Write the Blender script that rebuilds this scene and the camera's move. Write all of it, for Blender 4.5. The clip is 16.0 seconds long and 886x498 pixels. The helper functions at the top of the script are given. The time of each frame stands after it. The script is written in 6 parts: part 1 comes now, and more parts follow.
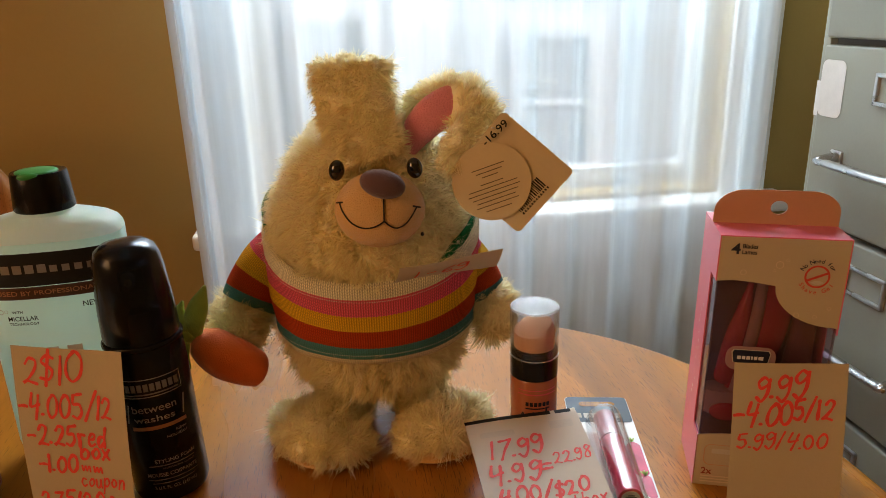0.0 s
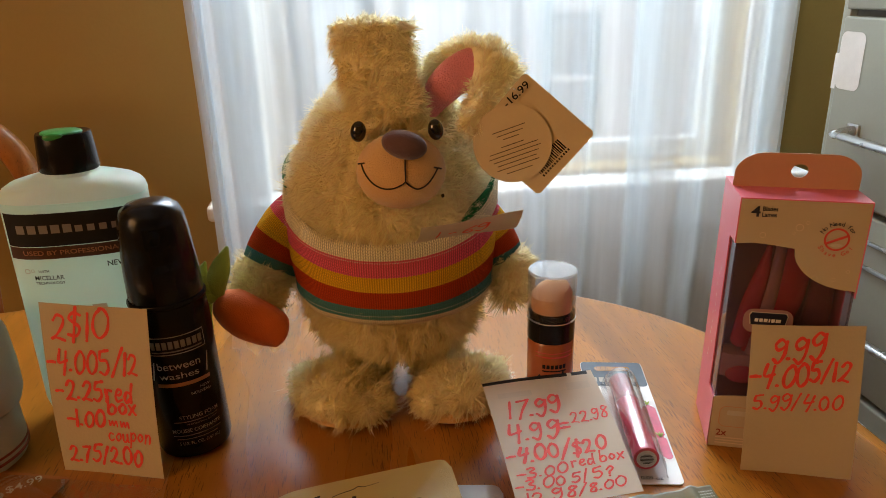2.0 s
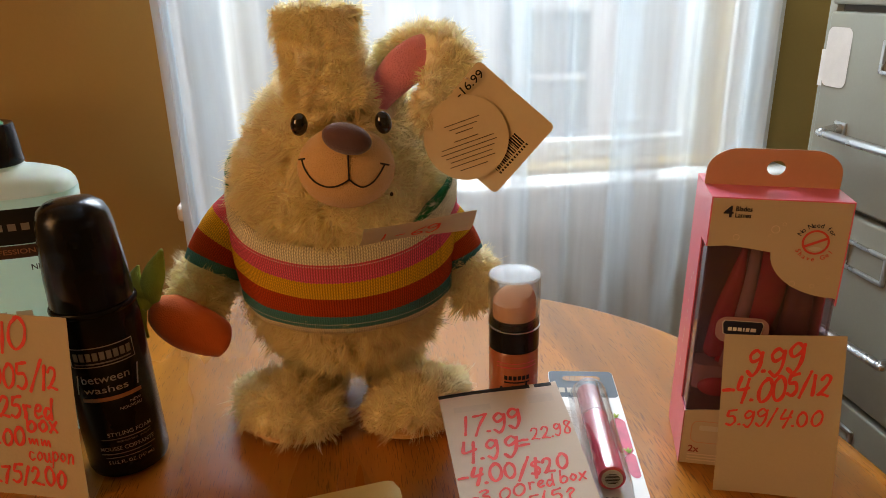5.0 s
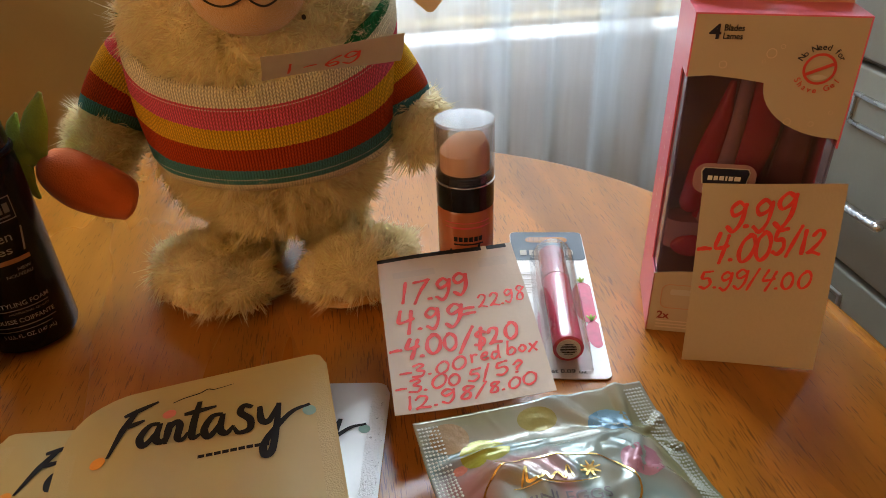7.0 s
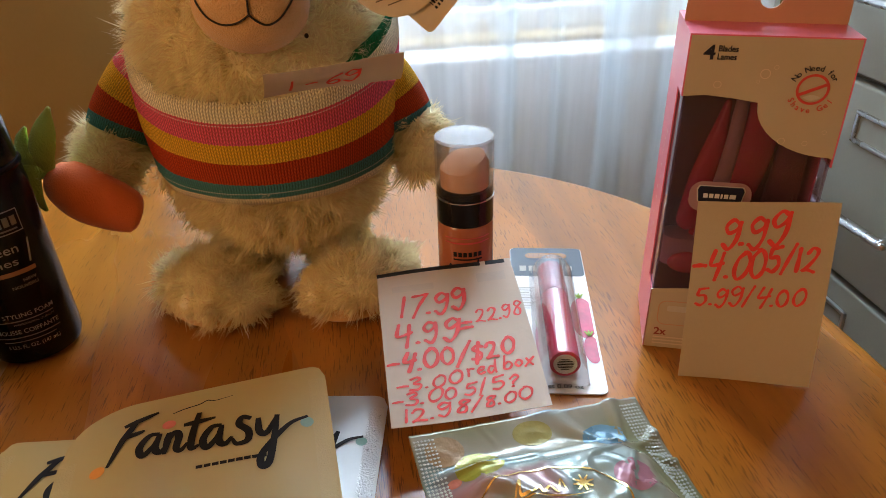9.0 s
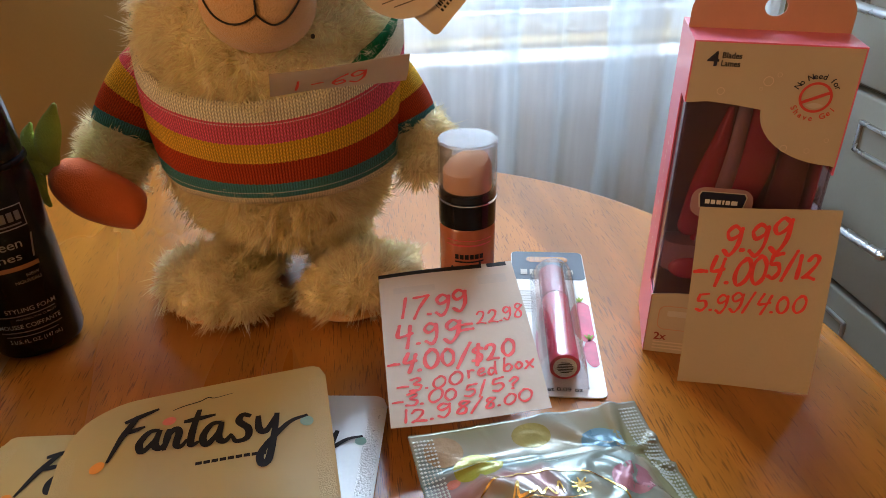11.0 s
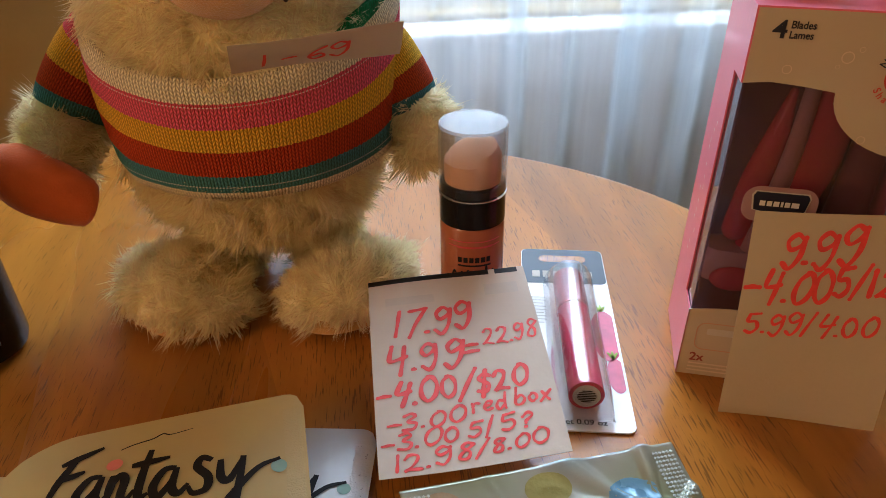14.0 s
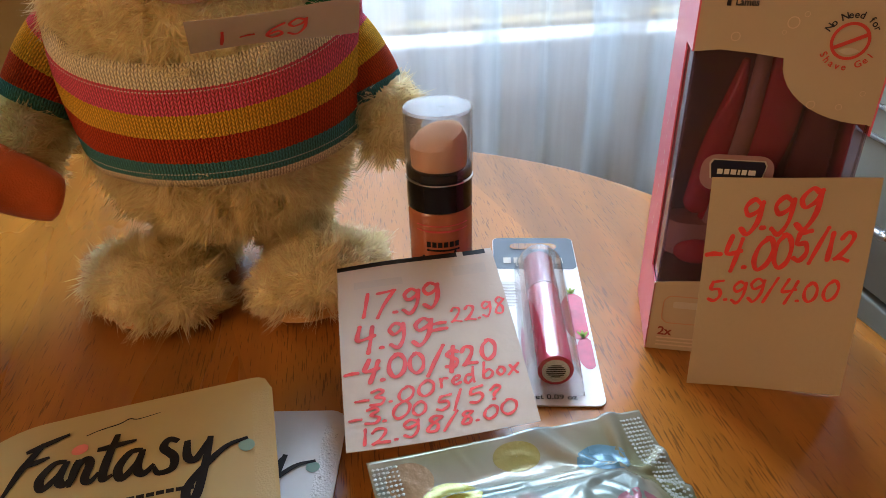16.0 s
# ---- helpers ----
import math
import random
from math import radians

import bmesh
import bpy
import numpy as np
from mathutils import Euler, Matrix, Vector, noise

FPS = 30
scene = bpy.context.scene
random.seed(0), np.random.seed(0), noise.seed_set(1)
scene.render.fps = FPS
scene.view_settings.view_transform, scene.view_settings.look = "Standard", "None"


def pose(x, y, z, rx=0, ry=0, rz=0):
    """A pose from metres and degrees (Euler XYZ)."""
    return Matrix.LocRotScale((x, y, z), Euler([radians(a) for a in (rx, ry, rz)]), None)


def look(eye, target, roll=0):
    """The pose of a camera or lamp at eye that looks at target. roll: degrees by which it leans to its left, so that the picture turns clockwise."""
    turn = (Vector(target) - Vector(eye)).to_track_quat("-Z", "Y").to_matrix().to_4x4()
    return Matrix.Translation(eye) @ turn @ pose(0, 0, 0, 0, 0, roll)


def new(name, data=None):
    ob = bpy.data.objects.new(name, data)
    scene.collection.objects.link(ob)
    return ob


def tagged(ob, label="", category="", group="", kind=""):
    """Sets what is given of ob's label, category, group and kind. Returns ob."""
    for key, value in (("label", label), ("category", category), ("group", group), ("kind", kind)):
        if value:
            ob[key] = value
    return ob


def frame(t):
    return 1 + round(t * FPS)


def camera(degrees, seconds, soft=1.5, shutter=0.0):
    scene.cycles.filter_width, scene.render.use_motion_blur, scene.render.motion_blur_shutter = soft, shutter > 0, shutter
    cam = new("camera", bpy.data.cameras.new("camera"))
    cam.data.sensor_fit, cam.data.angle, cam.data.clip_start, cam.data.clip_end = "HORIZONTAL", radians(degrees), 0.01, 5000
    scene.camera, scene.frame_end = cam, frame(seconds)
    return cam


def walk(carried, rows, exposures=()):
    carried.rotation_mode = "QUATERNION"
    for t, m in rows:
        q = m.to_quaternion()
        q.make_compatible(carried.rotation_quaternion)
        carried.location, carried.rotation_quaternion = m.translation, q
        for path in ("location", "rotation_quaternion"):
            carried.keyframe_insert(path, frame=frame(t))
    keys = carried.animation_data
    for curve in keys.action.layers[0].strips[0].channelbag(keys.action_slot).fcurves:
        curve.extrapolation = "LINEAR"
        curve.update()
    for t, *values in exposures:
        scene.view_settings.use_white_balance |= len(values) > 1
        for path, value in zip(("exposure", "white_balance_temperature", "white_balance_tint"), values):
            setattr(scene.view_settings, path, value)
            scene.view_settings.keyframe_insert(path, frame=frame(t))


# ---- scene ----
cam = camera(63.2, 16.0, soft=0.75)
PATH = [
    (0, (0.068, 0.072, 1.042), (0.064, 1.969, 0.409), -1.5),
    (0.5, (0.066, 0.07, 1.04), (0.035, 1.965, 0.4), -1.8),
    (1, (0.063, 0.067, 1.039), (0.042, 1.961, 0.396), -1.4),
    (1.5, (0.061, 0.066, 1.036), (0.044, 1.956, 0.382), -0.8),
    (2, (0.061, 0.065, 1.034), (0.031, 1.943, 0.344), -1.4),
    (2.5, (0.059, 0.064, 1.031), (0.039, 1.939, 0.335), -0.8),
    (3, (0.061, 0.063, 1.03), (0.036, 1.94, 0.342), -0.7),
    (3.5, (0.065, 0.069, 1.033), (0.039, 1.949, 0.353), -0.6),
    (3.7, (0.064, 0.069, 1.028), (0.04, 1.954, 0.359), -0.3),
    (5.8, (0.102, 0.122, 1.02), (0.089, 1.994, 0.316), -1.9),
    (6, (0.105, 0.127, 1.015), (0.088, 1.996, 0.304), -2.0),
    (6.5, (0.112, 0.143, 0.995), (0.114, 1.906, 0.052), -1.6),
    (7, (0.117, 0.149, 0.988), (0.104, 1.872, -0.029), -1.9),
    (7.5, (0.123, 0.148, 0.988), (0.108, 1.877, -0.017), -2.1),
    (8, (0.123, 0.146, 0.99), (0.091, 1.891, 0.013), -2.5),
    (8.5, (0.122, 0.146, 0.989), (0.085, 1.894, 0.018), -2.3),
    (9, (0.121, 0.145, 0.99), (0.091, 1.888, 0.011), -1.7),
    (9.2, (0.122, 0.145, 0.987), (0.084, 1.887, 0.005), -1.2),
    (11.5, (0.12, 0.143, 0.99), (0.089, 1.893, 0.022), -0.8),
    (12, (0.12, 0.145, 0.989), (0.092, 1.893, 0.018), -0.9),
    (12.5, (0.121, 0.147, 0.987), (0.099, 1.895, 0.016), -0.8),
    (13, (0.126, 0.149, 0.986), (0.088, 1.901, 0.023), -1.1),
    (13.5, (0.123, 0.176, 0.995), (0.072, 1.905, -0.009), 0.1),
    (14, (0.12, 0.201, 0.975), (0.083, 1.91, -0.064), -0.6),
    (14.5, (0.127, 0.197, 0.968), (0.114, 1.915, -0.055), -3.3),
    (15, (0.132, 0.194, 0.957), (0.124, 1.913, -0.064), -2.5),
    (15.5, (0.126, 0.193, 0.957), (0.106, 1.919, -0.052), -2.3),
    (16, (0.129, 0.19, 0.96), (0.128, 1.929, -0.027), -1.6),
]
EXPO = 1.05
walk(cam, [(t, look(eye, target, roll)) for t, eye, target, roll in PATH], [(0.0, EXPO - .15, 6450, 13.5), (3.5, EXPO - .14, 6600, 15), (6.5, EXPO - .16, 6400, 15), (7.5, EXPO + .05, 6150, 14.5), (9.2, EXPO + .08, 5850, 14.5), (11.3, EXPO + .09, 5600, 14.5), (16.0, EXPO + .06, 5550, 14.5)])

# ---- world, sun, lamps ----
scene.view_settings.exposure = EXPO
world = bpy.data.worlds.new("sky")
scene.world = world
world.use_nodes = True
wn, wl = world.node_tree.nodes, world.node_tree.links
sky = wn.new("ShaderNodeTexSky")
sky.sky_type, sky.sun_disc = "NISHITA", False
sky.sun_elevation, sky.sun_rotation = radians(48), radians(110)
sky.air_density, sky.dust_density = 1.0, 3.0
wl.new(sky.outputs[0], wn["Background"].inputs[0])
wn["Background"].inputs[1].default_value = 0.14

sun = new("sun", bpy.data.lights.new("sun", "SUN"))
sun.data.energy, sun.data.angle, sun.data.color = 1.6, radians(12), (1, 0.95, 0.88)
sun.matrix_world = look((0.8, -0.55, 1.1), (0, 0, 0))

# the room is turned a little to the table: u along the window wall, v out through the window
ROOM = pose(-0.353, 1.30, 0, 0, 0, 8.2)


def lamp(name, at, target, w, h, watts, colour):
    ob = new(name, bpy.data.lights.new(name, "AREA"))
    ob.data.shape, ob.data.size, ob.data.size_y = "RECTANGLE", w, h
    ob.data.energy, ob.data.color = watts, colour
    ob.matrix_world = look(ROOM @ Vector(at), ROOM @ Vector(target))
    return ob


lamp("window_daylight", (0.527, 0.130, 1.72), (0.527, -0.55, 0.80), 0.84, 0.52, 26.0, (0.80, 0.935, 1.0))
# added warm fill from the left; its real source is unseen
lamp("warm_side_fill", (-1.95, -2.25, 1.76), (0.3, -0.75, 0.85), 1.1, 1.15, 14.8, (1.0, 0.50, 0.135))


# ---- geometry helpers ----
class Acc:
    """Gathers vertices and faces, with a material slot for each face."""

    def __init__(self):
        self.v, self.f, self.m, self.n = [], [], [], 0

    def add(self, vf, slot=0, m=None):
        v, f = vf
        v = [Vector(p) for p in v]
        if m is not None:
            v = [m @ p for p in v]
        self.v += [tuple(p) for p in v]
        self.f += [tuple(i + self.n for i in q) for q in f]
        self.m += [slot] * len(f)
        self.n += len(v)
        return self


def mesh_of(name, acc, mats, smooth=True, sharp=38):
    me = bpy.data.meshes.new(name)
    me.from_pydata(acc.v, [], acc.f)
    for mt in (mats if isinstance(mats, (list, tuple)) else [mats]):
        me.materials.append(mt)
    me.polygons.foreach_set("material_index", acc.m)
    me.polygons.foreach_set("use_smooth", [smooth] * len(acc.f))
    me.update()
    if smooth and sharp:
        me.set_sharp_from_angle(angle=radians(sharp))
    return me


def thing(name, label, category, m=None, group="", kind=""):
    ob = new(name)
    ob.empty_display_size = 0.02
    ob.matrix_world = m if m is not None else Matrix()
    return tagged(ob, label, category, group, kind)


def part(name, acc, mats, parent, label="", smooth=True, sharp=38):
    if isinstance(acc, tuple):
        acc = Acc().add(acc)
    ob = new(name, mesh_of(name, acc, mats, smooth, sharp))
    ob.parent = parent
    if label:
        ob["label"] = label
    return ob


def single(name, acc, mats, label="", category="", kind="", m=None, group="", smooth=True, sharp=38):
    if isinstance(acc, tuple):
        acc = Acc().add(acc)
    ob = new(name, mesh_of(name, acc, mats, smooth, sharp))
    if m is not None:
        ob.matrix_world = m
    return tagged(ob, label, category, group, kind)


def box(x0, x1, y0, y1, z0, z1, b=0.0, seg=2):
    bm = bmesh.new()
    bmesh.ops.create_cube(bm, size=1)
    for v in bm.verts:
        v.co = Vector((x0 + (v.co.x + .5) * (x1 - x0), y0 + (v.co.y + .5) * (y1 - y0), z0 + (v.co.z + .5) * (z1 - z0)))
    if b:
        bmesh.ops.bevel(bm, geom=bm.edges[:], offset=b, segments=seg, affect="EDGES", profile=0.5)
    bm.verts.index_update()
    out = ([tuple(v.co) for v in bm.verts], [tuple(v.index for v in f.verts) for f in bm.faces])
    bm.free()
    return out


def loft(rings, closed=True, cap0=True, cap1=True):
    """Joins rings of equally many points."""
    n = len(rings[0])
    v = [tuple(p) for r in rings for p in r]
    f = []
    for i in range(len(rings) - 1):
        for j in range(n if closed else n - 1):
            k = (j + 1) % n
            f.append((i * n + j, i * n + k, (i + 1) * n + k, (i + 1) * n + j))
    if cap0:
        f.append(tuple(range(n - 1, -1, -1)))
    if cap1:
        f.append(tuple((len(rings) - 1) * n + j for j in range(n)))
    return v, f


def lathe(profile, n=48, c=(0, 0), sy=1.0):
    rings = [[(c[0] + max(r, 1e-5) * math.cos(2 * math.pi * j / n), c[1] + sy * max(r, 1e-5) * math.sin(2 * math.pi * j / n), z) for j in range(n)] for r, z in profile]
    return loft(rings)


def superloft(levels, n=64):
    """Levels of (z, half width, half depth, exponent)."""
    rings = []
    for z, a, b, e in levels:
        ring = []
        for j in range(n):
            t = 2 * math.pi * j / n
            c, s = math.cos(t), math.sin(t)
            ring.append((a * math.copysign(abs(c) ** (2 / e), c), b * math.copysign(abs(s) ** (2 / e), s), z))
        rings.append(ring)
    return loft(rings)


def ellipsoid(c, r, rot=None, n=28, k=16):
    v, f = lathe([(math.sin(math.pi * i / k), -math.cos(math.pi * i / k)) for i in range(k + 1)], n)
    m = Matrix.Translation(c) @ (rot or Matrix()).to_4x4() @ Matrix.Diagonal((*r, 1))
    return [tuple(m @ Vector(p)) for p in v], f


def smooth_path(pts, k=6):
    """Catmull-Rom through rows of numbers."""
    p = np.array(pts, float)
    p = np.vstack([2 * p[0] - p[1], p, 2 * p[-1] - p[-2]])
    out = []
    for i in range(1, len(p) - 2):
        for t in np.arange(k) / k:
            out.append(.5 * (2 * p[i] + (p[i + 1] - p[i - 1]) * t + (2 * p[i - 1] - 5 * p[i] + 4 * p[i + 1] - p[i + 2]) * t * t + (3 * p[i] - p[i - 1] - 3 * p[i + 1] + p[i + 2]) * t ** 3))
    out.append(p[-2])
    return np.array(out)


def tube(pts, n=16, k=5, side=(0, -1, 0), round_ends=True):
    """Rows of x, y, z, half width, half depth; the depth is measured along side."""
    p = smooth_path(pts, k)
    rings = []
    for i in range(len(p)):
        d = Vector(p[min(i + 1, len(p) - 1)][:3] - p[max(i - 1, 0)][:3]).normalized()
        b = Vector(side)
        b = (b - d * b.dot(d)).normalized()
        a = d.cross(b)
        c = Vector(p[i][:3])
        rings.append((c, d, a, b, p[i][3], p[i][4]))
    full = []
    if round_ends:
        c, d, a, b, w, h = rings[0]
        for q in (75, 45, 20):
            full.append((c - d * (w * math.sin(radians(q))), d, a, b, w * math.cos(radians(q)), h * math.cos(radians(q))))
    full += rings
    if round_ends:
        c, d, a, b, w, h = rings[-1]
        for q in (20, 45, 75):
            full.append((c + d * (w * math.sin(radians(q))), d, a, b, w * math.cos(radians(q)), h * math.cos(radians(q))))
    return loft([[c + a * (w * math.cos(2 * math.pi * j / n)) + b * (h * math.sin(2 * math.pi * j / n)) for j in range(n)] for c, d, a, b, w, h in full])


def wire(pts, r, n=6):
    return tube([(*p, r, r) for p in pts], n=n, k=4, side=(0.31, -0.9, 0.2), round_ends=False)


def solid_sheet(fn, nu, nv, thick):
    """A sheet fn(u, v) with thickness, its back shifted along the normal."""
    front = [[Vector(fn(i / nu, j / nv)) for i in range(nu + 1)] for j in range(nv + 1)]
    back = []
    for j in range(nv + 1):
        row = []
        for i in range(nu + 1):
            du = front[j][min(i + 1, nu)] - front[j][max(i - 1, 0)]
            dv = front[min(j + 1, nv)][i] - front[max(j - 1, 0)][i]
            row.append(front[j][i] + du.cross(dv).normalized() * thick)
        back.append(row)
    w, n = nu + 1, (nu + 1) * (nv + 1)
    v = [tuple(p) for r in front for p in r] + [tuple(p) for r in back for p in r]
    f = []
    for j in range(nv):
        for i in range(nu):
            a = j * w + i
            f.append((a, a + w, a + w + 1, a + 1))
            f.append((n + a, n + a + 1, n + a + w + 1, n + a + w))
    rim = [i for i in range(nu + 1)] + [j * w + nu for j in range(1, nv + 1)] + [nv * w + i for i in range(nu - 1, -1, -1)] + [j * w for j in range(nv - 1, 0, -1)]
    for a, b in zip(rim, rim[1:] + rim[:1]):
        f.append((a, b, n + b, n + a))
    return v, f


def prism(outline, z0, z1):
    n = len(outline)
    v = [(x, y, z0) for x, y in outline] + [(x, y, z1) for x, y in outline]
    f = [tuple(range(n - 1, -1, -1)), tuple(range(n, 2 * n))]
    f += [(i, (i + 1) % n, n + (i + 1) % n, n + i) for i in range(n)]
    return v, f


def round_rect(x0, x1, y0, y1, r, k=6):
    out = []
    for cx, cy, a in ((x1 - r, y1 - r, 0), (x0 + r, y1 - r, 90), (x0 + r, y0 + r, 180), (x1 - r, y0 + r, 270)):
        out += [(cx + r * math.cos(radians(a + 90 * i / k)), cy + r * math.sin(radians(a + 90 * i / k))) for i in range(k + 1)]
    return out


def disc(cx, cy, rx, ry=None, n=40):
    return [(cx + rx * math.cos(2 * math.pi * i / n), cy + (ry or rx) * math.sin(2 * math.pi * i / n)) for i in range(n)]


def ring_faces(outer, inner):
    n = len(outer)
    return [(x, y, 0) for x, y in outer] + [(x, y, 0) for x, y in inner], [(i, (i + 1) % n, n + (i + 1) % n, n + i) for i in range(n)]


def lettering(text, width=None, height=0.01, bold=0.0, slant=0.0):
    """Flat text with its left foot at the origin, as tall as height and, if given, as wide as width."""
    cu = bpy.data.curves.new("text", "FONT")
    cu.body, cu.size, cu.offset, cu.shear, cu.resolution_u = text, 1.0, bold, slant, 4
    ob = bpy.data.objects.new("text", cu)
    me = bpy.data.meshes.new_from_object(ob)
    v = np.array([tuple(p.co) for p in me.vertices]) if len(me.vertices) else np.zeros((0, 3))
    f = [tuple(p.vertices) for p in me.polygons]
    bpy.data.objects.remove(ob)
    bpy.data.meshes.remove(me)
    bpy.data.curves.remove(cu)
    if len(v):
        s = height / 0.70
        x0, x1 = v[:, 0].min(), v[:, 0].max()
        sx = width / (x1 - x0) if width else s
        v = np.column_stack([(v[:, 0] - x0) * sx, v[:, 1] * s, np.zeros(len(v))])
    return [tuple(p) for p in v], f


# pen strokes of each hand-drawn sign, one unit high
SIGNS = {
    "0": [[(.30, 1), (.08, .74), (.05, .30), (.25, 0), (.50, .20), (.55, .65), (.40, .95), (.24, .99)]],
    "1": [[(.12, 1), (.10, .5), (.07, 0)]],
    "2": [[(.05, .76), (.20, .98), (.44, .90), (.44, .62), (.22, .22), (.02, .03), (.20, .10), (.55, .02)]],
    "3": [[(.06, .90), (.30, 1), (.44, .80), (.18, .55), (.47, .36), (.36, .04), (.02, .08)]],
    "4": [[(.12, 1), (.03, .50), (.24, .47), (.50, .55)], [(.47, .92), (.40, .45), (.30, -.08)]],
    "5": [[(.52, 1), (.32, .98), (.12, .95)], [(.12, .95), (.07, .60), (.38, .58), (.47, .26), (.25, 0), (.02, .10)]],
    "6": [[(.42, 1), (.14, .66), (.05, .25), (.22, 0), (.45, .20), (.34, .46), (.10, .30)]],
    "7": [[(.02, .92), (.26, .95), (.50, .99)], [(.50, .99), (.30, .45), (.20, -.06)]],
    "8": [[(.46, .86), (.22, 1), (.10, .76), (.38, .42), (.36, .06), (.10, .10), (.14, .40), (.46, .86)]],
    "9": [[(.46, .86), (.24, 1), (.05, .76), (.18, .52), (.42, .68), (.49, .92)], [(.49, .92), (.47, .32), (.28, -.06), (.06, .10)]],
    "$": [[(.48, .84), (.24, .95), (.06, .74), (.44, .40), (.34, .08), (.02, .14)], [(.32, 1.15), (.26, .5), (.20, -.16)]],
    "-": [[(0, .44), (.22, .46), (.42, .44)]],
    "=": [[(0, .60), (.22, .62), (.40, .60)], [(.02, .36), (.22, .37), (.42, .36)]],
    "/": [[(0, -.12), (.20, .5), (.42, 1.12)]],
    ".": [[(.02, .04), (.05, .05), (.08, .04)]],
    "?": [[(.04, .74), (.24, 1), (.44, .76), (.22, .44), (.20, .26)], [(.19, .03), (.21, .05), (.23, .03)]],
    "r": [[(.06, .58), (.08, .3), (.06, 0)], [(.07, .36), (.20, .56), (.38, .52)]],
    "e": [[(.06, .30), (.30, .34), (.34, .54), (.14, .56), (.05, .24), (.20, 0), (.42, .10)]],
    "d": [[(.40, .48), (.16, .54), (.05, .24), (.18, 0), (.40, .22)], [(.46, 1), (.42, .5), (.46, 0)]],
    "b": [[(.08, 1), (.06, .5), (.06, .04), (.30, 0), (.44, .28), (.28, .52), (.08, .36)]],
    "o": [[(.24, .56), (.05, .30), (.20, 0), (.42, .22), (.34, .52), (.20, .56)]],
    "x": [[(.04, .56), (.20, .28), (.40, 0)], [(.40, .58), (.20, .28), (.02, 0)]],
    "c": [[(.40, .48), (.18, .56), (.05, .26), (.20, 0), (.42, .10)]],
    "u": [[(.05, .56), (.08, .10), (.26, .02), (.38, .30), (.40, .56)], [(.40, .56), (.40, .20), (.48, 0)]],
    "p": [[(.06, .56), (.06, .1), (.02, -.42)], [(.06, .40), (.26, .58), (.40, .32), (.24, .04), (.07, .12)]],
    "n": [[(.06, .56), (.07, .3), (.05, 0)], [(.06, .34), (.22, .56), (.36, .44), (.38, 0)]],
    "~": [[(.02, .50), (.10, .08), (.22, .50), (.32, .10), (.44, .52), (.54, .08)]],
}


def pen_line(pts, w, rnd):
    """A felt-pen stroke of nearly even width with round ends."""
    p = smooth_path([(x, y, 0) for x, y in pts], 6)
    v, f = [], []
    ph = rnd.uniform(0, 6)
    for i in range(len(p)):
        d = p[min(i + 1, len(p) - 1)] - p[max(i - 1, 0)]
        d = d / max(1e-9, np.linalg.norm(d))
        h = w * (.94 + .16 * math.sin(ph + i * .55))
        v += [(p[i][0] - d[1] * h, p[i][1] + d[0] * h, 0), (p[i][0] + d[1] * h, p[i][1] - d[0] * h, 0)]
        if i:
            f.append((2 * i - 2, 2 * i - 1, 2 * i + 1, 2 * i))
    for q in (p[0], p[-1]):
        k = len(v)
        v += [(q[0] + w * math.cos(a * .785), q[1] + w * math.sin(a * .785), 0) for a in range(8)]
        f.append(tuple(range(k, k + 8)))
    return v, f


def scrawl(text, width, height, seed=0, nib=.00075):
    """Hand lettering: pen strokes, every sign a little turned, shifted and scaled."""
    rnd = random.Random(seed)
    rows, x = [], 0.0
    for ch in text:
        if ch == " ":
            x += .26
            continue
        k, a, dy, lean = rnd.uniform(.90, 1.12), rnd.uniform(-.10, .10), rnd.uniform(-.07, .07), rnd.uniform(.02, .20)
        wide = max(q[0] for st in SIGNS[ch] for q in st)
        for st in SIGNS[ch]:
            rows.append([(x + (q[0] + lean * q[1]) * k - a * q[1], dy + q[1] * k + a * q[0]) for q in st])
        x += wide * k + rnd.uniform(.13, .20)
    sx = width / x
    acc = Acc()
    for r in rows:
        acc.add(pen_line([(q[0] * sx, q[1] * height) for q in r], nib * rnd.uniform(.88, 1.1), rnd))
    return acc.v, acc.f


def stroke(pts, w):
    """A brush stroke in the plane, thicker in its middle."""
    p = smooth_path([(x, y, 0) for x, y in pts], 8)
    v, f = [], []
    for i in range(len(p)):
        d = p[min(i + 1, len(p) - 1)] - p[max(i - 1, 0)]
        d = d / max(1e-9, np.linalg.norm(d))
        t = i / (len(p) - 1)
        h = w * (.45 + .55 * math.sin(math.pi * min(1, .12 + t * .9)))
        v += [(p[i][0] - d[1] * h, p[i][1] + d[0] * h, 0), (p[i][0] + d[1] * h, p[i][1] - d[0] * h, 0)]
        if i:
            f.append((2 * i - 2, 2 * i - 1, 2 * i + 1, 2 * i))
    return v, f


def mapped(vf, fn):
    return [tuple(fn(p[0], p[1])) for p in vf[0]], vf[1]


def moved(vf, dx, dy, turn=0.0):
    c, s = math.cos(radians(turn)), math.sin(radians(turn))
    return [(dx + p[0] * c - p[1] * s, dy + p[0] * s + p[1] * c, p[2] if len(p) > 2 else 0) for p in vf[0]], vf[1]


def bar(x0, y0, x1, y1):
    return [(x0, y0, 0), (x1, y0, 0), (x1, y1, 0), (x0, y1, 0)], [(0, 1, 2, 3)]


def fine_bar(x0, y0, x1, y1, k=8):
    v = [(x0 + (x1 - x0) * i / k, y, 0) for i in range(k + 1) for y in (y0, y1)]
    return v, [(2 * i, 2 * i + 2, 2 * i + 3, 2 * i + 1) for i in range(k)]


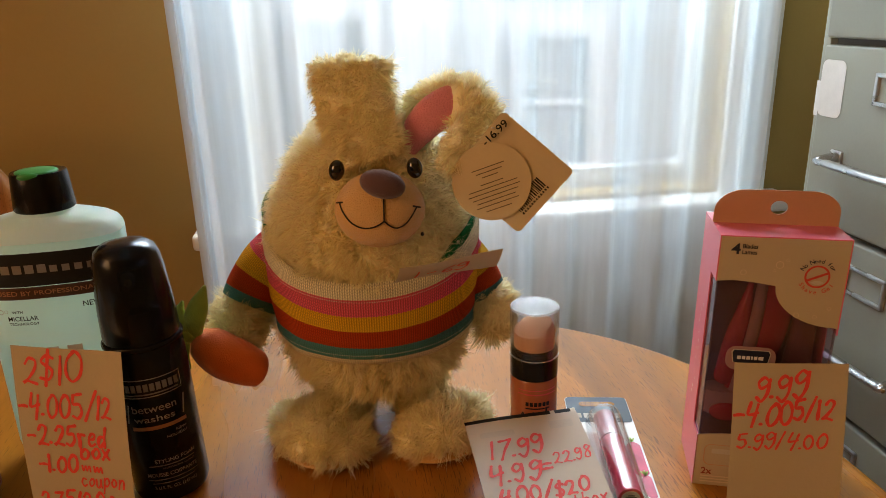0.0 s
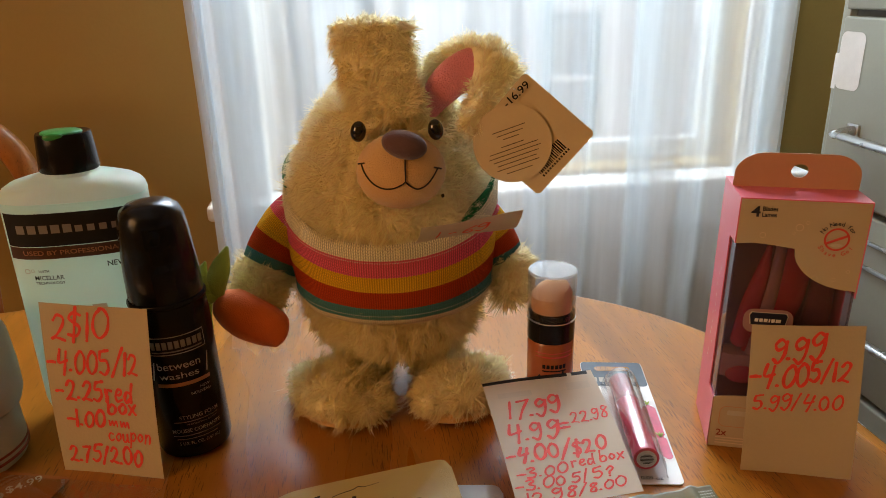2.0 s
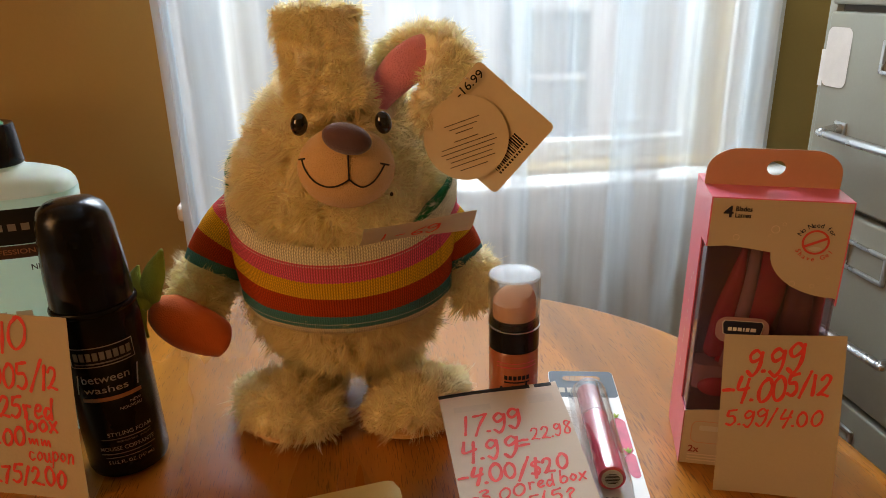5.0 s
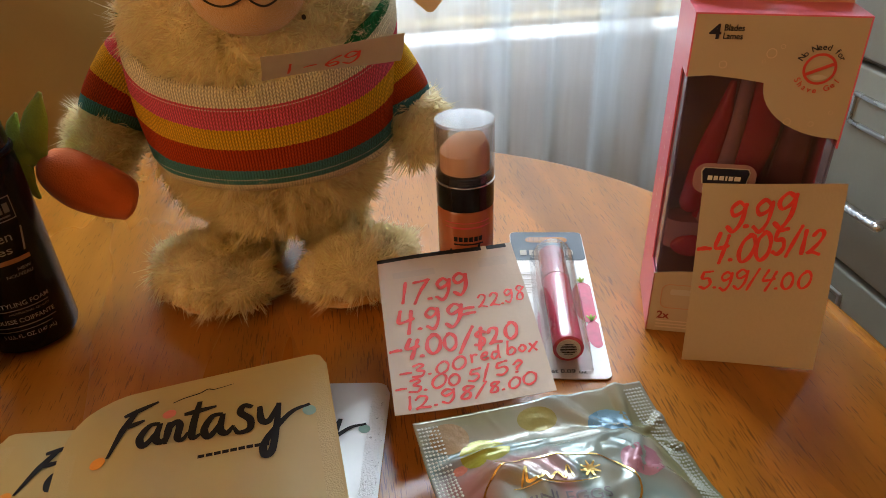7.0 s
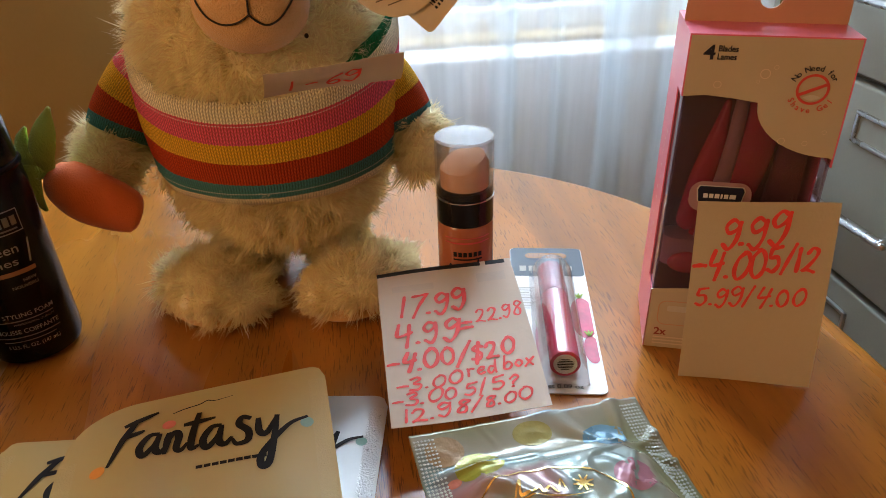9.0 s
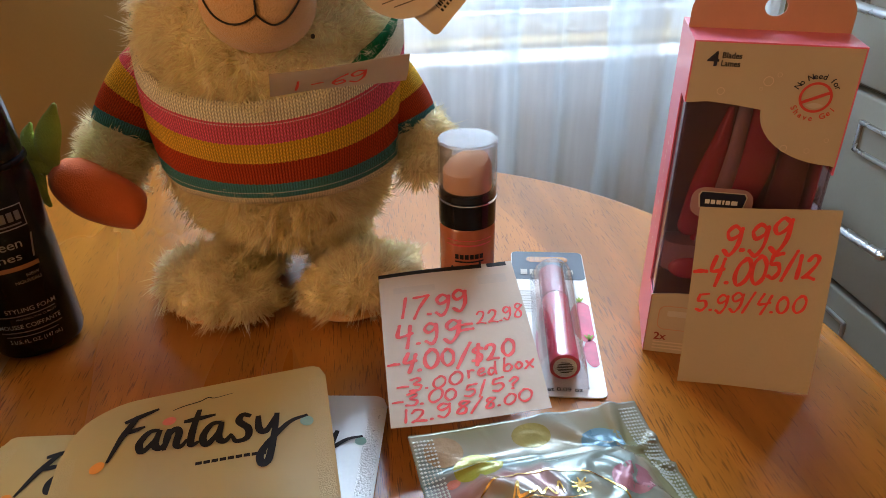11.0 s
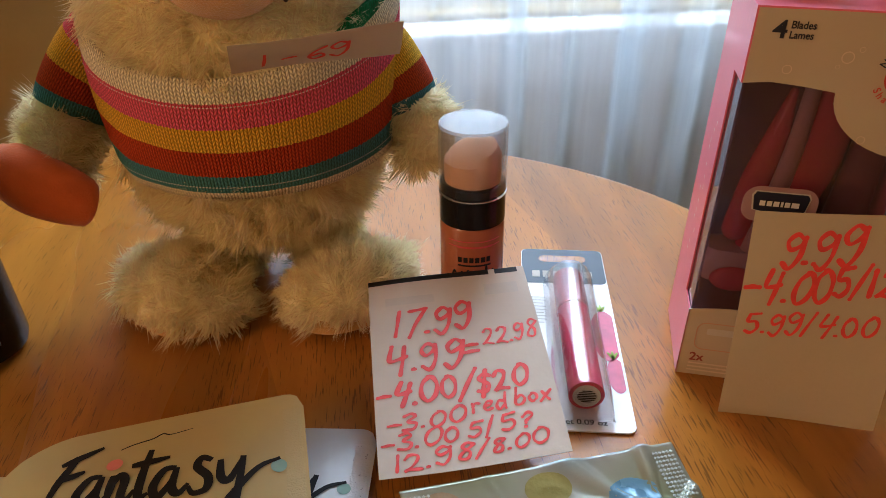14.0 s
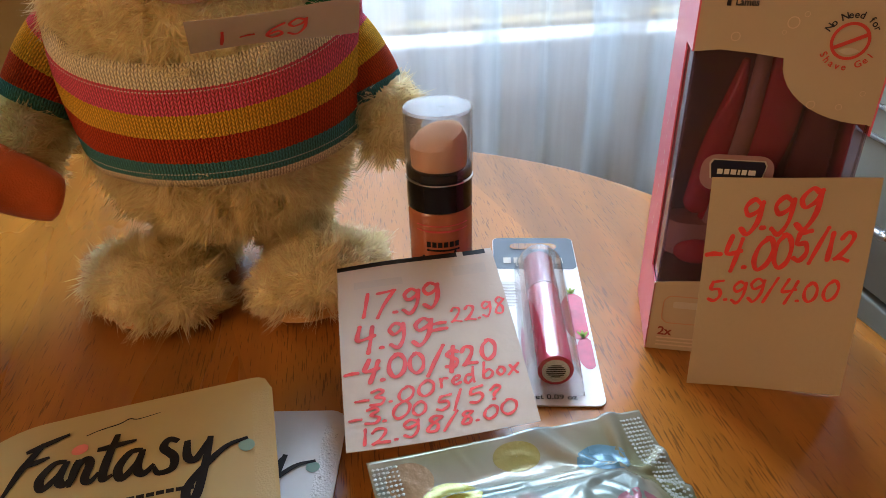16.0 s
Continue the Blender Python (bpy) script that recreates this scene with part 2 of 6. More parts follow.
# ---- materials ----
def material(name, base, rough=0.5, metal=0.0, var=0.10, vscale=12.0, bump=0.05, bscale=400.0, stretch=(1, 1, 1), coat=0.0, sheen=0.0, spec=0.5, trans=0.0, island=0.0, objrand=0.0):
    mt = bpy.data.materials.new(name)
    mt.use_nodes = True
    n, l = mt.node_tree.nodes, mt.node_tree.links
    p = n["Principled BSDF"]
    tc, mp = n.new("ShaderNodeTexCoord"), n.new("ShaderNodeMapping")
    mp.inputs["Scale"].default_value = stretch
    l.new(tc.outputs["Object"], mp.inputs[0])
    big, fine = n.new("ShaderNodeTexNoise"), n.new("ShaderNodeTexNoise")
    big.inputs["Scale"].default_value, big.inputs["Detail"].default_value = vscale, 4
    fine.inputs["Scale"].default_value, fine.inputs["Detail"].default_value = bscale, 3
    l.new(mp.outputs[0], big.inputs[0])
    l.new(mp.outputs[0], fine.inputs[0])
    add = n.new("ShaderNodeMath")
    add.operation = "MULTIPLY_ADD"
    add.inputs[1].default_value, add.inputs[2].default_value = 0.3, 0.0
    l.new(fine.outputs[0], add.inputs[0])
    s2 = n.new("ShaderNodeMath")
    s2.operation = "MULTIPLY_ADD"
    s2.inputs[1].default_value = 0.7
    l.new(big.outputs[0], s2.inputs[0])
    l.new(add.outputs[0], s2.inputs[2])
    val = s2.outputs[0]
    if island or objrand:
        src = n.new("ShaderNodeNewGeometry").outputs["Random Per Island"] if island else n.new("ShaderNodeObjectInfo").outputs["Random"]
        k = n.new("ShaderNodeMath")
        k.operation = "MULTIPLY_ADD"
        k.inputs[1].default_value = island or objrand
        l.new(src, k.inputs[0])
        l.new(val, k.inputs[2])
        sub = n.new("ShaderNodeMath")
        sub.operation = "SUBTRACT"
        sub.inputs[1].default_value = (island or objrand) / 2
        l.new(k.outputs[0], sub.inputs[0])
        val = sub.outputs[0]
    mix = n.new("ShaderNodeMix")
    mix.data_type = "RGBA"
    mix.inputs["A"].default_value = (*[max(0, c * (1 - 2.2 * var)) for c in base], 1)
    mix.inputs["B"].default_value = (*[min(1, c * (1 + 2.2 * var)) for c in base], 1)
    l.new(val, mix.inputs["Factor"])
    l.new(mix.outputs["Result"], p.inputs["Base Color"])
    rr = n.new("ShaderNodeMapRange")
    rr.inputs["To Min"].default_value, rr.inputs["To Max"].default_value = max(0.02, rough - .08), min(1, rough + .08)
    l.new(big.outputs[0], rr.inputs["Value"])
    l.new(rr.outputs[0], p.inputs["Roughness"])
    p.inputs["Metallic"].default_value = metal
    p.inputs["Coat Weight"].default_value = coat
    p.inputs["Sheen Weight"].default_value = sheen
    p.inputs["Specular IOR Level"].default_value = spec
    p.inputs["Transmission Weight"].default_value = trans
    if bump:
        b = n.new("ShaderNodeBump")
        b.inputs["Strength"].default_value, b.inputs["Distance"].default_value = bump, 0.002
        l.new(fine.outputs[0], b.inputs["Height"])
        l.new(b.outputs[0], p.inputs["Normal"])
    return mt


def clear_plastic(name, tint=(1, 1, 1), gloss_rough=0.03, milky=0.0, milk=(0.8, 0.8, 0.8), ior=1.45, rim=0.75):
    """Thin clear plastic: sees through, with a Fresnel gloss."""
    mt = bpy.data.materials.new(name)
    mt.use_nodes = True
    n, l = mt.node_tree.nodes, mt.node_tree.links
    n.remove(n["Principled BSDF"])
    tr, gl, fr, mx = n.new("ShaderNodeBsdfTransparent"), n.new("ShaderNodeBsdfGlossy"), n.new("ShaderNodeLayerWeight"), n.new("ShaderNodeMixShader")
    tr.inputs[0].default_value = (*tint, 1)
    gl.inputs["Roughness"].default_value = gloss_rough
    fr.inputs[0].default_value = 0.5
    pw, sc = n.new("ShaderNodeMath"), n.new("ShaderNodeMath")
    pw.operation, sc.operation = "POWER", "MULTIPLY_ADD"
    pw.inputs[1].default_value = 3.0
    sc.inputs[1].default_value, sc.inputs[2].default_value = rim, ((ior - 1) / (ior + 1)) ** 2
    l.new(fr.outputs["Facing"], pw.inputs[0])
    l.new(pw.outputs[0], sc.inputs[0])
    df, mm = n.new("ShaderNodeBsdfDiffuse"), n.new("ShaderNodeMixShader")
    df.inputs[0].default_value = (*milk, 1)
    tl, half = n.new("ShaderNodeBsdfTranslucent"), n.new("ShaderNodeMixShader")
    tl.inputs[0].default_value = (*milk, 1)
    l.new(df.outputs[0], half.inputs[1])
    l.new(tl.outputs[0], half.inputs[2])
    ns, rg = n.new("ShaderNodeTexNoise"), n.new("ShaderNodeMapRange")
    ns.inputs["Scale"].default_value = 90
    rg.inputs["To Min"].default_value, rg.inputs["To Max"].default_value = milky * .7, milky * 1.3
    l.new(ns.outputs[0], rg.inputs["Value"])
    l.new(rg.outputs[0], mm.inputs[0])
    l.new(tr.outputs[0], mm.inputs[1])
    l.new(half.outputs[0], mm.inputs[2])
    l.new(sc.outputs[0], mx.inputs[0])
    l.new(mm.outputs[0], mx.inputs[1])
    l.new(gl.outputs[0], mx.inputs[2])
    l.new(mx.outputs[0], n["Material Output"].inputs[0])
    return mt


def cloth(name, colour, through_light, holes):
    """Fabric that lets light through: diffuse, translucent and open weave."""
    mt = bpy.data.materials.new(name)
    mt.use_nodes = True
    n, l = mt.node_tree.nodes, mt.node_tree.links
    n.remove(n["Principled BSDF"])
    df, tl, tr = n.new("ShaderNodeBsdfDiffuse"), n.new("ShaderNodeBsdfTranslucent"), n.new("ShaderNodeBsdfTransparent")
    m1, m2 = n.new("ShaderNodeMixShader"), n.new("ShaderNodeMixShader")
    df.inputs[0].default_value = tl.inputs[0].default_value = (*colour, 1)
    m1.inputs[0].default_value = through_light
    tc, ns, rg = n.new("ShaderNodeTexCoord"), n.new("ShaderNodeTexNoise"), n.new("ShaderNodeMapRange")
    mp = n.new("ShaderNodeMapping")
    mp.inputs["Scale"].default_value = (60, 60, 4)
    l.new(tc.outputs["Object"], mp.inputs[0])
    l.new(mp.outputs[0], ns.inputs[0])
    ns.inputs["Scale"].default_value, ns.inputs["Detail"].default_value = 1.0, 5
    rg.inputs["To Min"].default_value, rg.inputs["To Max"].default_value = holes - .10, holes + .10
    l.new(ns.outputs[0], rg.inputs["Value"])
    l.new(df.outputs[0], m1.inputs[1])
    l.new(tl.outputs[0], m1.inputs[2])
    l.new(rg.outputs[0], m2.inputs[0])
    l.new(m1.outputs[0], m2.inputs[1])
    l.new(tr.outputs[0], m2.inputs[2])
    l.new(m2.outputs[0], n["Material Output"].inputs[0])
    return mt


def table_wood(name, base, rough=0.3):
    """Varnished boards: long grain along y, short dark pores, each board its own tone."""
    mt = bpy.data.materials.new(name)
    mt.use_nodes = True
    n, l = mt.node_tree.nodes, mt.node_tree.links
    p = n["Principled BSDF"]
    tc = n.new("ShaderNodeTexCoord")

    def noise_at(sx, sy, sz, detail, dist=0.0):
        mp, ns = n.new("ShaderNodeMapping"), n.new("ShaderNodeTexNoise")
        mp.inputs["Scale"].default_value = (sx, sy, sz)
        mp.inputs["Rotation"].default_value = (0, 0, radians(-14))
        ns.inputs["Scale"].default_value, ns.inputs["Detail"].default_value, ns.inputs["Distortion"].default_value = 1.0, detail, dist
        l.new(tc.outputs["Object"], mp.inputs[0])
        l.new(mp.outputs[0], ns.inputs[0])
        return ns.outputs[0]

    def math_node(op, a, b, c=None):
        m = n.new("ShaderNodeMath")
        m.operation = op
        for k, q in enumerate((a, b, c)):
            if q is None:
                continue
            if isinstance(q, (int, float)):
                m.inputs[k].default_value = q
            else:
                l.new(q, m.inputs[k])
        return m.outputs[0]

    grain = noise_at(55, 3.5, 20, 6, 0.6)
    wide = noise_at(9, 1.2, 9, 3, 0.4)
    pores = math_node("ADD", noise_at(1250, 75, 300, 2), math_node("MULTIPLY_ADD", noise_at(40, 6, 30, 2), 0.30, -0.165))
    mp = n.new("ShaderNodeMapping")
    mp.inputs["Rotation"].default_value = (0, 0, radians(-14))
    l.new(tc.outputs["Object"], mp.inputs[0])
    sep, wh = n.new("ShaderNodeSeparateXYZ"), n.new("ShaderNodeTexWhiteNoise")
    wh.noise_dimensions = "1D"
    l.new(mp.outputs[0], sep.inputs[0])
    l.new(math_node("FLOOR", math_node("MULTIPLY", sep.outputs[0], 11.0), 0.0), wh.inputs["W"])
    v = math_node("ADD", math_node("MULTIPLY", grain, 0.55), math_node("MULTIPLY", wide, 0.45))
    v = math_node("ADD", v, math_node("MULTIPLY", math_node("SUBTRACT", wh.outputs[0], 0.5), 0.14))
    ramp = n.new("ShaderNodeValToRGB")
    ramp.color_ramp.elements[0].position, ramp.color_ramp.elements[1].position = 0.30, 0.72
    ramp.color_ramp.elements[0].color = (*[c * .62 for c in base], 1)
    ramp.color_ramp.elements[1].color = (*[min(1, c * 1.32) for c in base], 1)
    l.new(v, ramp.inputs[0])
    pr = n.new("ShaderNodeMapRange")
    pr.inputs["From Min"].default_value, pr.inputs["From Max"].default_value = 0.585, 0.65
    pr.inputs["To Min"].default_value, pr.inputs["To Max"].default_value = 0.0, 0.62
    l.new(pores, pr.inputs["Value"])
    mix = n.new("ShaderNodeMix")
    mix.data_type = "RGBA"
    mix.inputs["B"].default_value = (*[c * .16 for c in base], 1)
    l.new(pr.outputs[0], mix.inputs["Factor"])
    l.new(ramp.outputs[0], mix.inputs["A"])
    l.new(mix.outputs["Result"], p.inputs["Base Color"])
    rr = n.new("ShaderNodeMapRange")
    rr.inputs["To Min"].default_value, rr.inputs["To Max"].default_value = rough - .06, rough + .10
    l.new(wide, rr.inputs["Value"])
    l.new(rr.outputs[0], p.inputs["Roughness"])
    p.inputs["Specular IOR Level"].default_value = 0.30
    p.inputs["Coat Weight"].default_value, p.inputs["Coat Roughness"].default_value = 0.28, 0.20
    b = n.new("ShaderNodeBump")
    b.inputs["Strength"].default_value, b.inputs["Distance"].default_value = 0.12, 0.0008
    l.new(math_node("SUBTRACT", grain, math_node("MULTIPLY", pr.outputs[0], 0.8)), b.inputs["Height"])
    l.new(b.outputs[0], p.inputs["Normal"])
    return mt


def knit(name, stops):
    """Plain knitting: V-shaped stitches from the metric map, stripes from the band map."""
    mt = bpy.data.materials.new(name)
    mt.use_nodes = True
    n, l = mt.node_tree.nodes, mt.node_tree.links
    p = n["Principled BSDF"]

    def math_node(op, a, b=None, c=None):
        m = n.new("ShaderNodeMath")
        m.operation = op
        for k, q in enumerate((a, b, c)):
            if q is None:
                continue
            if isinstance(q, (int, float)):
                m.inputs[k].default_value = q
            else:
                l.new(q, m.inputs[k])
        return m.outputs[0]

    uv, band = n.new("ShaderNodeUVMap"), n.new("ShaderNodeUVMap")
    uv.uv_map, band.uv_map = "metric", "band"
    s1, s2 = n.new("ShaderNodeSeparateXYZ"), n.new("ShaderNodeSeparateXYZ")
    l.new(uv.outputs[0], s1.inputs[0])
    l.new(band.outputs[0], s2.inputs[0])
    wob = n.new("ShaderNodeTexNoise")
    wob.inputs["Scale"].default_value = 900
    l.new(uv.outputs[0], wob.inputs[0])
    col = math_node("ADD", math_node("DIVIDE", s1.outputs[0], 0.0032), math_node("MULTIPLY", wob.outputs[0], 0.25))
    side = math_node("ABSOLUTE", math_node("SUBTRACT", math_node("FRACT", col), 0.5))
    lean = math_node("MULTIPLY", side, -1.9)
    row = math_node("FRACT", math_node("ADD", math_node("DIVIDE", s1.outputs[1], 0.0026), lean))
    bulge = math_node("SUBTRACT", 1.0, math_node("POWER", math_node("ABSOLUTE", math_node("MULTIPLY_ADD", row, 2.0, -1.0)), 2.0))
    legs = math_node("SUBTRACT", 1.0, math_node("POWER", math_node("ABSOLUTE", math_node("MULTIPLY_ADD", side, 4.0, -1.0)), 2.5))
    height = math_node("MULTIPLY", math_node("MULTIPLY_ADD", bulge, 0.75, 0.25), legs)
    ramp = n.new("ShaderNodeValToRGB")
    ramp.color_ramp.interpolation = "CONSTANT"
    while len(ramp.color_ramp.elements) < len(stops):
        ramp.color_ramp.elements.new(0.5)
    for e, (pos, c) in zip(ramp.color_ramp.elements, stops):
        e.position = pos
    for e, (pos, c) in zip(ramp.color_ramp.elements, stops):
        e.color = (*c, 1)
    zig = math_node("ADD", s2.outputs[1], math_node("MULTIPLY", side, 0.02))
    l.new(zig, ramp.inputs[0])
    mix = n.new("ShaderNodeMix")
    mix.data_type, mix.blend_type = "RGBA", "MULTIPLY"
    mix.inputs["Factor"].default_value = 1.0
    # shade in the creases between stitches is multiplied into the stripe colour
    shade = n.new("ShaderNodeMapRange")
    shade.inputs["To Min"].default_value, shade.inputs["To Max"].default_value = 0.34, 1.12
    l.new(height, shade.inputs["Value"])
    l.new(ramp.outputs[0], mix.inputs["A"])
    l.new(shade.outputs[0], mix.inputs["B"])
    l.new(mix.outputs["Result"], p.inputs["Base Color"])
    p.inputs["Roughness"].default_value, p.inputs["Specular IOR Level"].default_value = 0.95, 0.15
    b = n.new("ShaderNodeBump")
    b.inputs["Strength"].default_value, b.inputs["Distance"].default_value = 0.8, 0.0009
    l.new(height, b.inputs["Height"])
    l.new(b.outputs[0], p.inputs["Normal"])
    return mt


def fur_material(name, base):
    mt = bpy.data.materials.new(name)
    mt.use_nodes = True
    n, l = mt.node_tree.nodes, mt.node_tree.links
    n.remove(n["Principled BSDF"])
    df, tl, m1 = n.new("ShaderNodeBsdfDiffuse"), n.new("ShaderNodeBsdfTranslucent"), n.new("ShaderNodeMixShader")
    gl, m2 = n.new("ShaderNodeBsdfGlossy"), n.new("ShaderNodeMixShader")
    gl.inputs["Roughness"].default_value = 0.45
    geo, mix = n.new("ShaderNodeNewGeometry"), n.new("ShaderNodeMix")
    mix.data_type = "RGBA"
    mix.inputs["A"].default_value = (*[c * .86 for c in base], 1)
    mix.inputs["B"].default_value = (*[min(1, c * 1.16) for c in base], 1)
    l.new(geo.outputs["Random Per Island"], mix.inputs["Factor"])
    l.new(mix.outputs["Result"], df.inputs[0])
    l.new(mix.outputs["Result"], tl.inputs[0])
    m1.inputs[0].default_value, m2.inputs[0].default_value = 0.60, 0.02
    l.new(df.outputs[0], m1.inputs[1])
    l.new(tl.outputs[0], m1.inputs[2])
    l.new(m1.outputs[0], m2.inputs[1])
    l.new(gl.outputs[0], m2.inputs[2])
    l.new(m2.outputs[0], n["Material Output"].inputs[0])
    return mt


def foil(name, colours, metal=0.75, rough=0.25, scale=26):
    """Printed foil: soft blots of colour on a metallic film with creases."""
    mt = bpy.data.materials.new(name)
    mt.use_nodes = True
    n, l = mt.node_tree.nodes, mt.node_tree.links
    p = n["Principled BSDF"]
    tc, ns, ramp = n.new("ShaderNodeTexCoord"), n.new("ShaderNodeTexNoise"), n.new("ShaderNodeValToRGB")
    ns.inputs["Scale"].default_value, ns.inputs["Detail"].default_value = scale, 1
    l.new(tc.outputs["Object"], ns.inputs[0])
    while len(ramp.color_ramp.elements) < len(colours):
        ramp.color_ramp.elements.new(0.5)
    for i, e in enumerate(ramp.color_ramp.elements):
        e.position = 0.30 + 0.42 * i / (len(colours) - 1)
    for e, c in zip(ramp.color_ramp.elements, colours):
        e.color = (*c, 1)
    l.new(ns.outputs[0], ramp.inputs[0])
    l.new(ramp.outputs[0], p.inputs["Base Color"])
    p.inputs["Metallic"].default_value, p.inputs["Roughness"].default_value = metal, rough
    cr, b = n.new("ShaderNodeTexNoise"), n.new("ShaderNodeBump")
    cr.inputs["Scale"].default_value, cr.inputs["Detail"].default_value, cr.inputs["Distortion"].default_value = 26, 2, 0.6
    l.new(tc.outputs["Object"], cr.inputs[0])
    b.inputs["Strength"].default_value, b.inputs["Distance"].default_value = 0.35, 0.003
    l.new(cr.outputs[0], b.inputs["Height"])
    l.new(b.outputs[0], p.inputs["Normal"])
    return mt


WALL = material("wall_paint", (0.345, 0.228, 0.060), 0.75, var=.06, vscale=2.5, bump=.12, bscale=160)
WHITE_PAINT = material("white_paint", (0.78, 0.77, 0.74), 0.4, var=.05, vscale=6, bump=.06, bscale=90)
CEILING = material("ceiling_paint", (0.75, 0.72, 0.66), 0.9, var=.03, vscale=3)
FLOOR = table_wood("floor_boards", (0.26, 0.14, 0.06), 0.4)
WOOD = table_wood("varnished_wood", (0.40, 0.146, 0.014), 0.26)
CHAIR_WOOD = table_wood("orange_wood", (0.42, 0.17, 0.045), 0.35)
SHEER = cloth("sheer_voile", (0.85, 0.925, 0.975), 0.58, 0.37)
CABINET = material("cabinet_enamel", (0.29, 0.295, 0.24), 0.38, var=.05, vscale=5, bump=.05, bscale=220)
# dark colour stands in for the shade in the drawer gaps
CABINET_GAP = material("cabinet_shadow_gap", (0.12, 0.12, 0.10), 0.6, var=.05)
STEEL = material("brushed_steel", (0.62, 0.62, 0.62), 0.28, metal=1.0, var=.08, bump=.05)
PAPER = material("note_paper", (0.46, 0.385, 0.255), 0.8, var=.04, vscale=25, bump=.10, bscale=500)
RECEIPT = material("receipt_paper", (0.58, 0.52, 0.43), 0.7, var=.03, vscale=25, bump=.05, bscale=500)
MARKER = material("red_marker", (0.74, 0.05, 0.04), 0.6, var=.16, vscale=160, bump=0)
BLACK_INK = material("black_ink", (0.012, 0.012, 0.013), 0.6, var=.1, bump=0, spec=.2)
GREY_INK = material("grey_ink", (0.52, 0.48, 0.41), 0.7, var=.1, bump=0)
WHITE_INK = material("white_ink", (0.72, 0.70, 0.66), 0.5, var=.05, bump=0)
FAINT_INK = material("faint_print_ink", (0.20, 0.19, 0.18), 0.5, var=.08, bump=0)
SILVER_INK = material("silver_ink", (0.34, 0.33, 0.32), 0.4, metal=.2, var=.05, bump=0)
COPPER_INK = material("copper_ink", (0.42, 0.21, 0.11), 0.35, metal=.5, var=.1, bump=0)
DARK_COPPER = material("dark_copper_ink", (0.075, 0.035, 0.022), 0.4, metal=.3, var=.1, bump=0)
GOLD = material("gold_foil", (0.85, 0.62, 0.22), 0.22, metal=1.0, var=.08, bump=.05)
BLACK_PLASTIC = material("black_plastic", (0.006, 0.006, 0.008), 0.22, var=.1, bump=.02, spec=.2)
GREEN_PLASTIC = material("green_plastic", (0.03, 0.25, 0.06), 0.3, var=.08, bump=.02)
GLASS_WINDOW = clear_plastic("window_glass", (0.97, 0.98, 0.98), 0.0)
CLEAR = clear_plastic("clear_plastic", (0.95, 0.95, 0.95), 0.05, 0.014, ior=1.45)
FILM = clear_plastic("crinkled_film", (0.94, 0.94, 0.94), 0.12, ior=1.3)
SIDING = material("white_siding", (0.80, 0.81, 0.82), 0.6, var=.05, vscale=3, bump=.05)
DARK_GLASS = material("far_window_glass", (0.30, 0.33, 0.36), 0.15, var=.08, vscale=2, bump=0)

# ---- the room ----
U0, U1, V0, HIGH = -2.0, 1.73, -2.9, 2.45
WIN = (0.09, 0.964, 0.70, 2.0)


def wall(name, boxes, label):
    a = Acc()
    for b in boxes:
        a.add(box(*b))
    return single(name, a, WALL, label, "wall", "structure", ROOM, smooth=False)


wall("wall_north", [(U0 - .15, WIN[0], 0, .15, 0, HIGH), (WIN[1], U1 + .15, 0, .15, 0, HIGH), (WIN[0], WIN[1], 0, .15, 0, WIN[2]), (WIN[0], WIN[1], 0, .15, WIN[3], HIGH)], "ochre tan painted wall round the window")
# opening added only to hold the warm side lamp, out of view
wall("wall_west", [(U0 - .15, U0, -1.60, 0, 0, HIGH), (U0 - .15, U0, V0, -2.80, 0, HIGH), (U0 - .15, U0, -2.80, -1.60, 0, 1.12), (U0 - .15, U0, -2.80, -1.60, 2.38, HIGH)], "ochre tan painted side wall with an added, unseen lamp opening")
wall("wall_east", [(U1, U1 + .15, V0, 0, 0, HIGH)], "ochre tan painted wall behind the cabinet")
wall("wall_south", [(U0 - .15, U1 + .15, V0 - .15, V0, 0, HIGH)], "ochre tan painted wall across from the window")
single("floor", box(U0 - .15, U1 + .15, V0 - .15, .15, -.05, 0), FLOOR, "dark brown wooden floor", "floor", "structure", ROOM, smooth=False)
single("ceiling", box(U0 - .15, U1 + .15, V0 - .15, .15, HIGH, HIGH + .05), CEILING, "plain off-white ceiling", "ceiling", "structure", ROOM, smooth=False)
a = Acc().add(box(U0, U1, -.016, 0, 0, .13, .003))
single("baseboard", a, WHITE_PAINT, "white painted baseboard under the window", "baseboard", "structure", ROOM)

win = thing("window_1", "white painted sash window behind a sheer curtain", "window", ROOM, kind="structure")
for u0 in (0.0, 0.964):
    a = Acc().add(box(u0, u0 + .09, -.016, 0, .690, 2.09, .003))
    for k in range(4):
        a.add(box(u0 + .010 + .019 * k, u0 + .021 + .019 * k, -.023, -.014, .694, 2.08, .004))
    part("side_casing", a, WHITE_PAINT, win, "fluted white window casing")
part("head_casing", box(-.01, 1.064, -.024, 0, 2.09, 2.19, .004), WHITE_PAINT, win)
part("window_sill", box(-.014, 1.088, -.072, .058, .662, .690, .007, 3), WHITE_PAINT, win, "white window stool with rounded ends")
part("sill_apron", box(.004, 1.05, -.020, 0, .582, .662, .006), WHITE_PAINT, win)
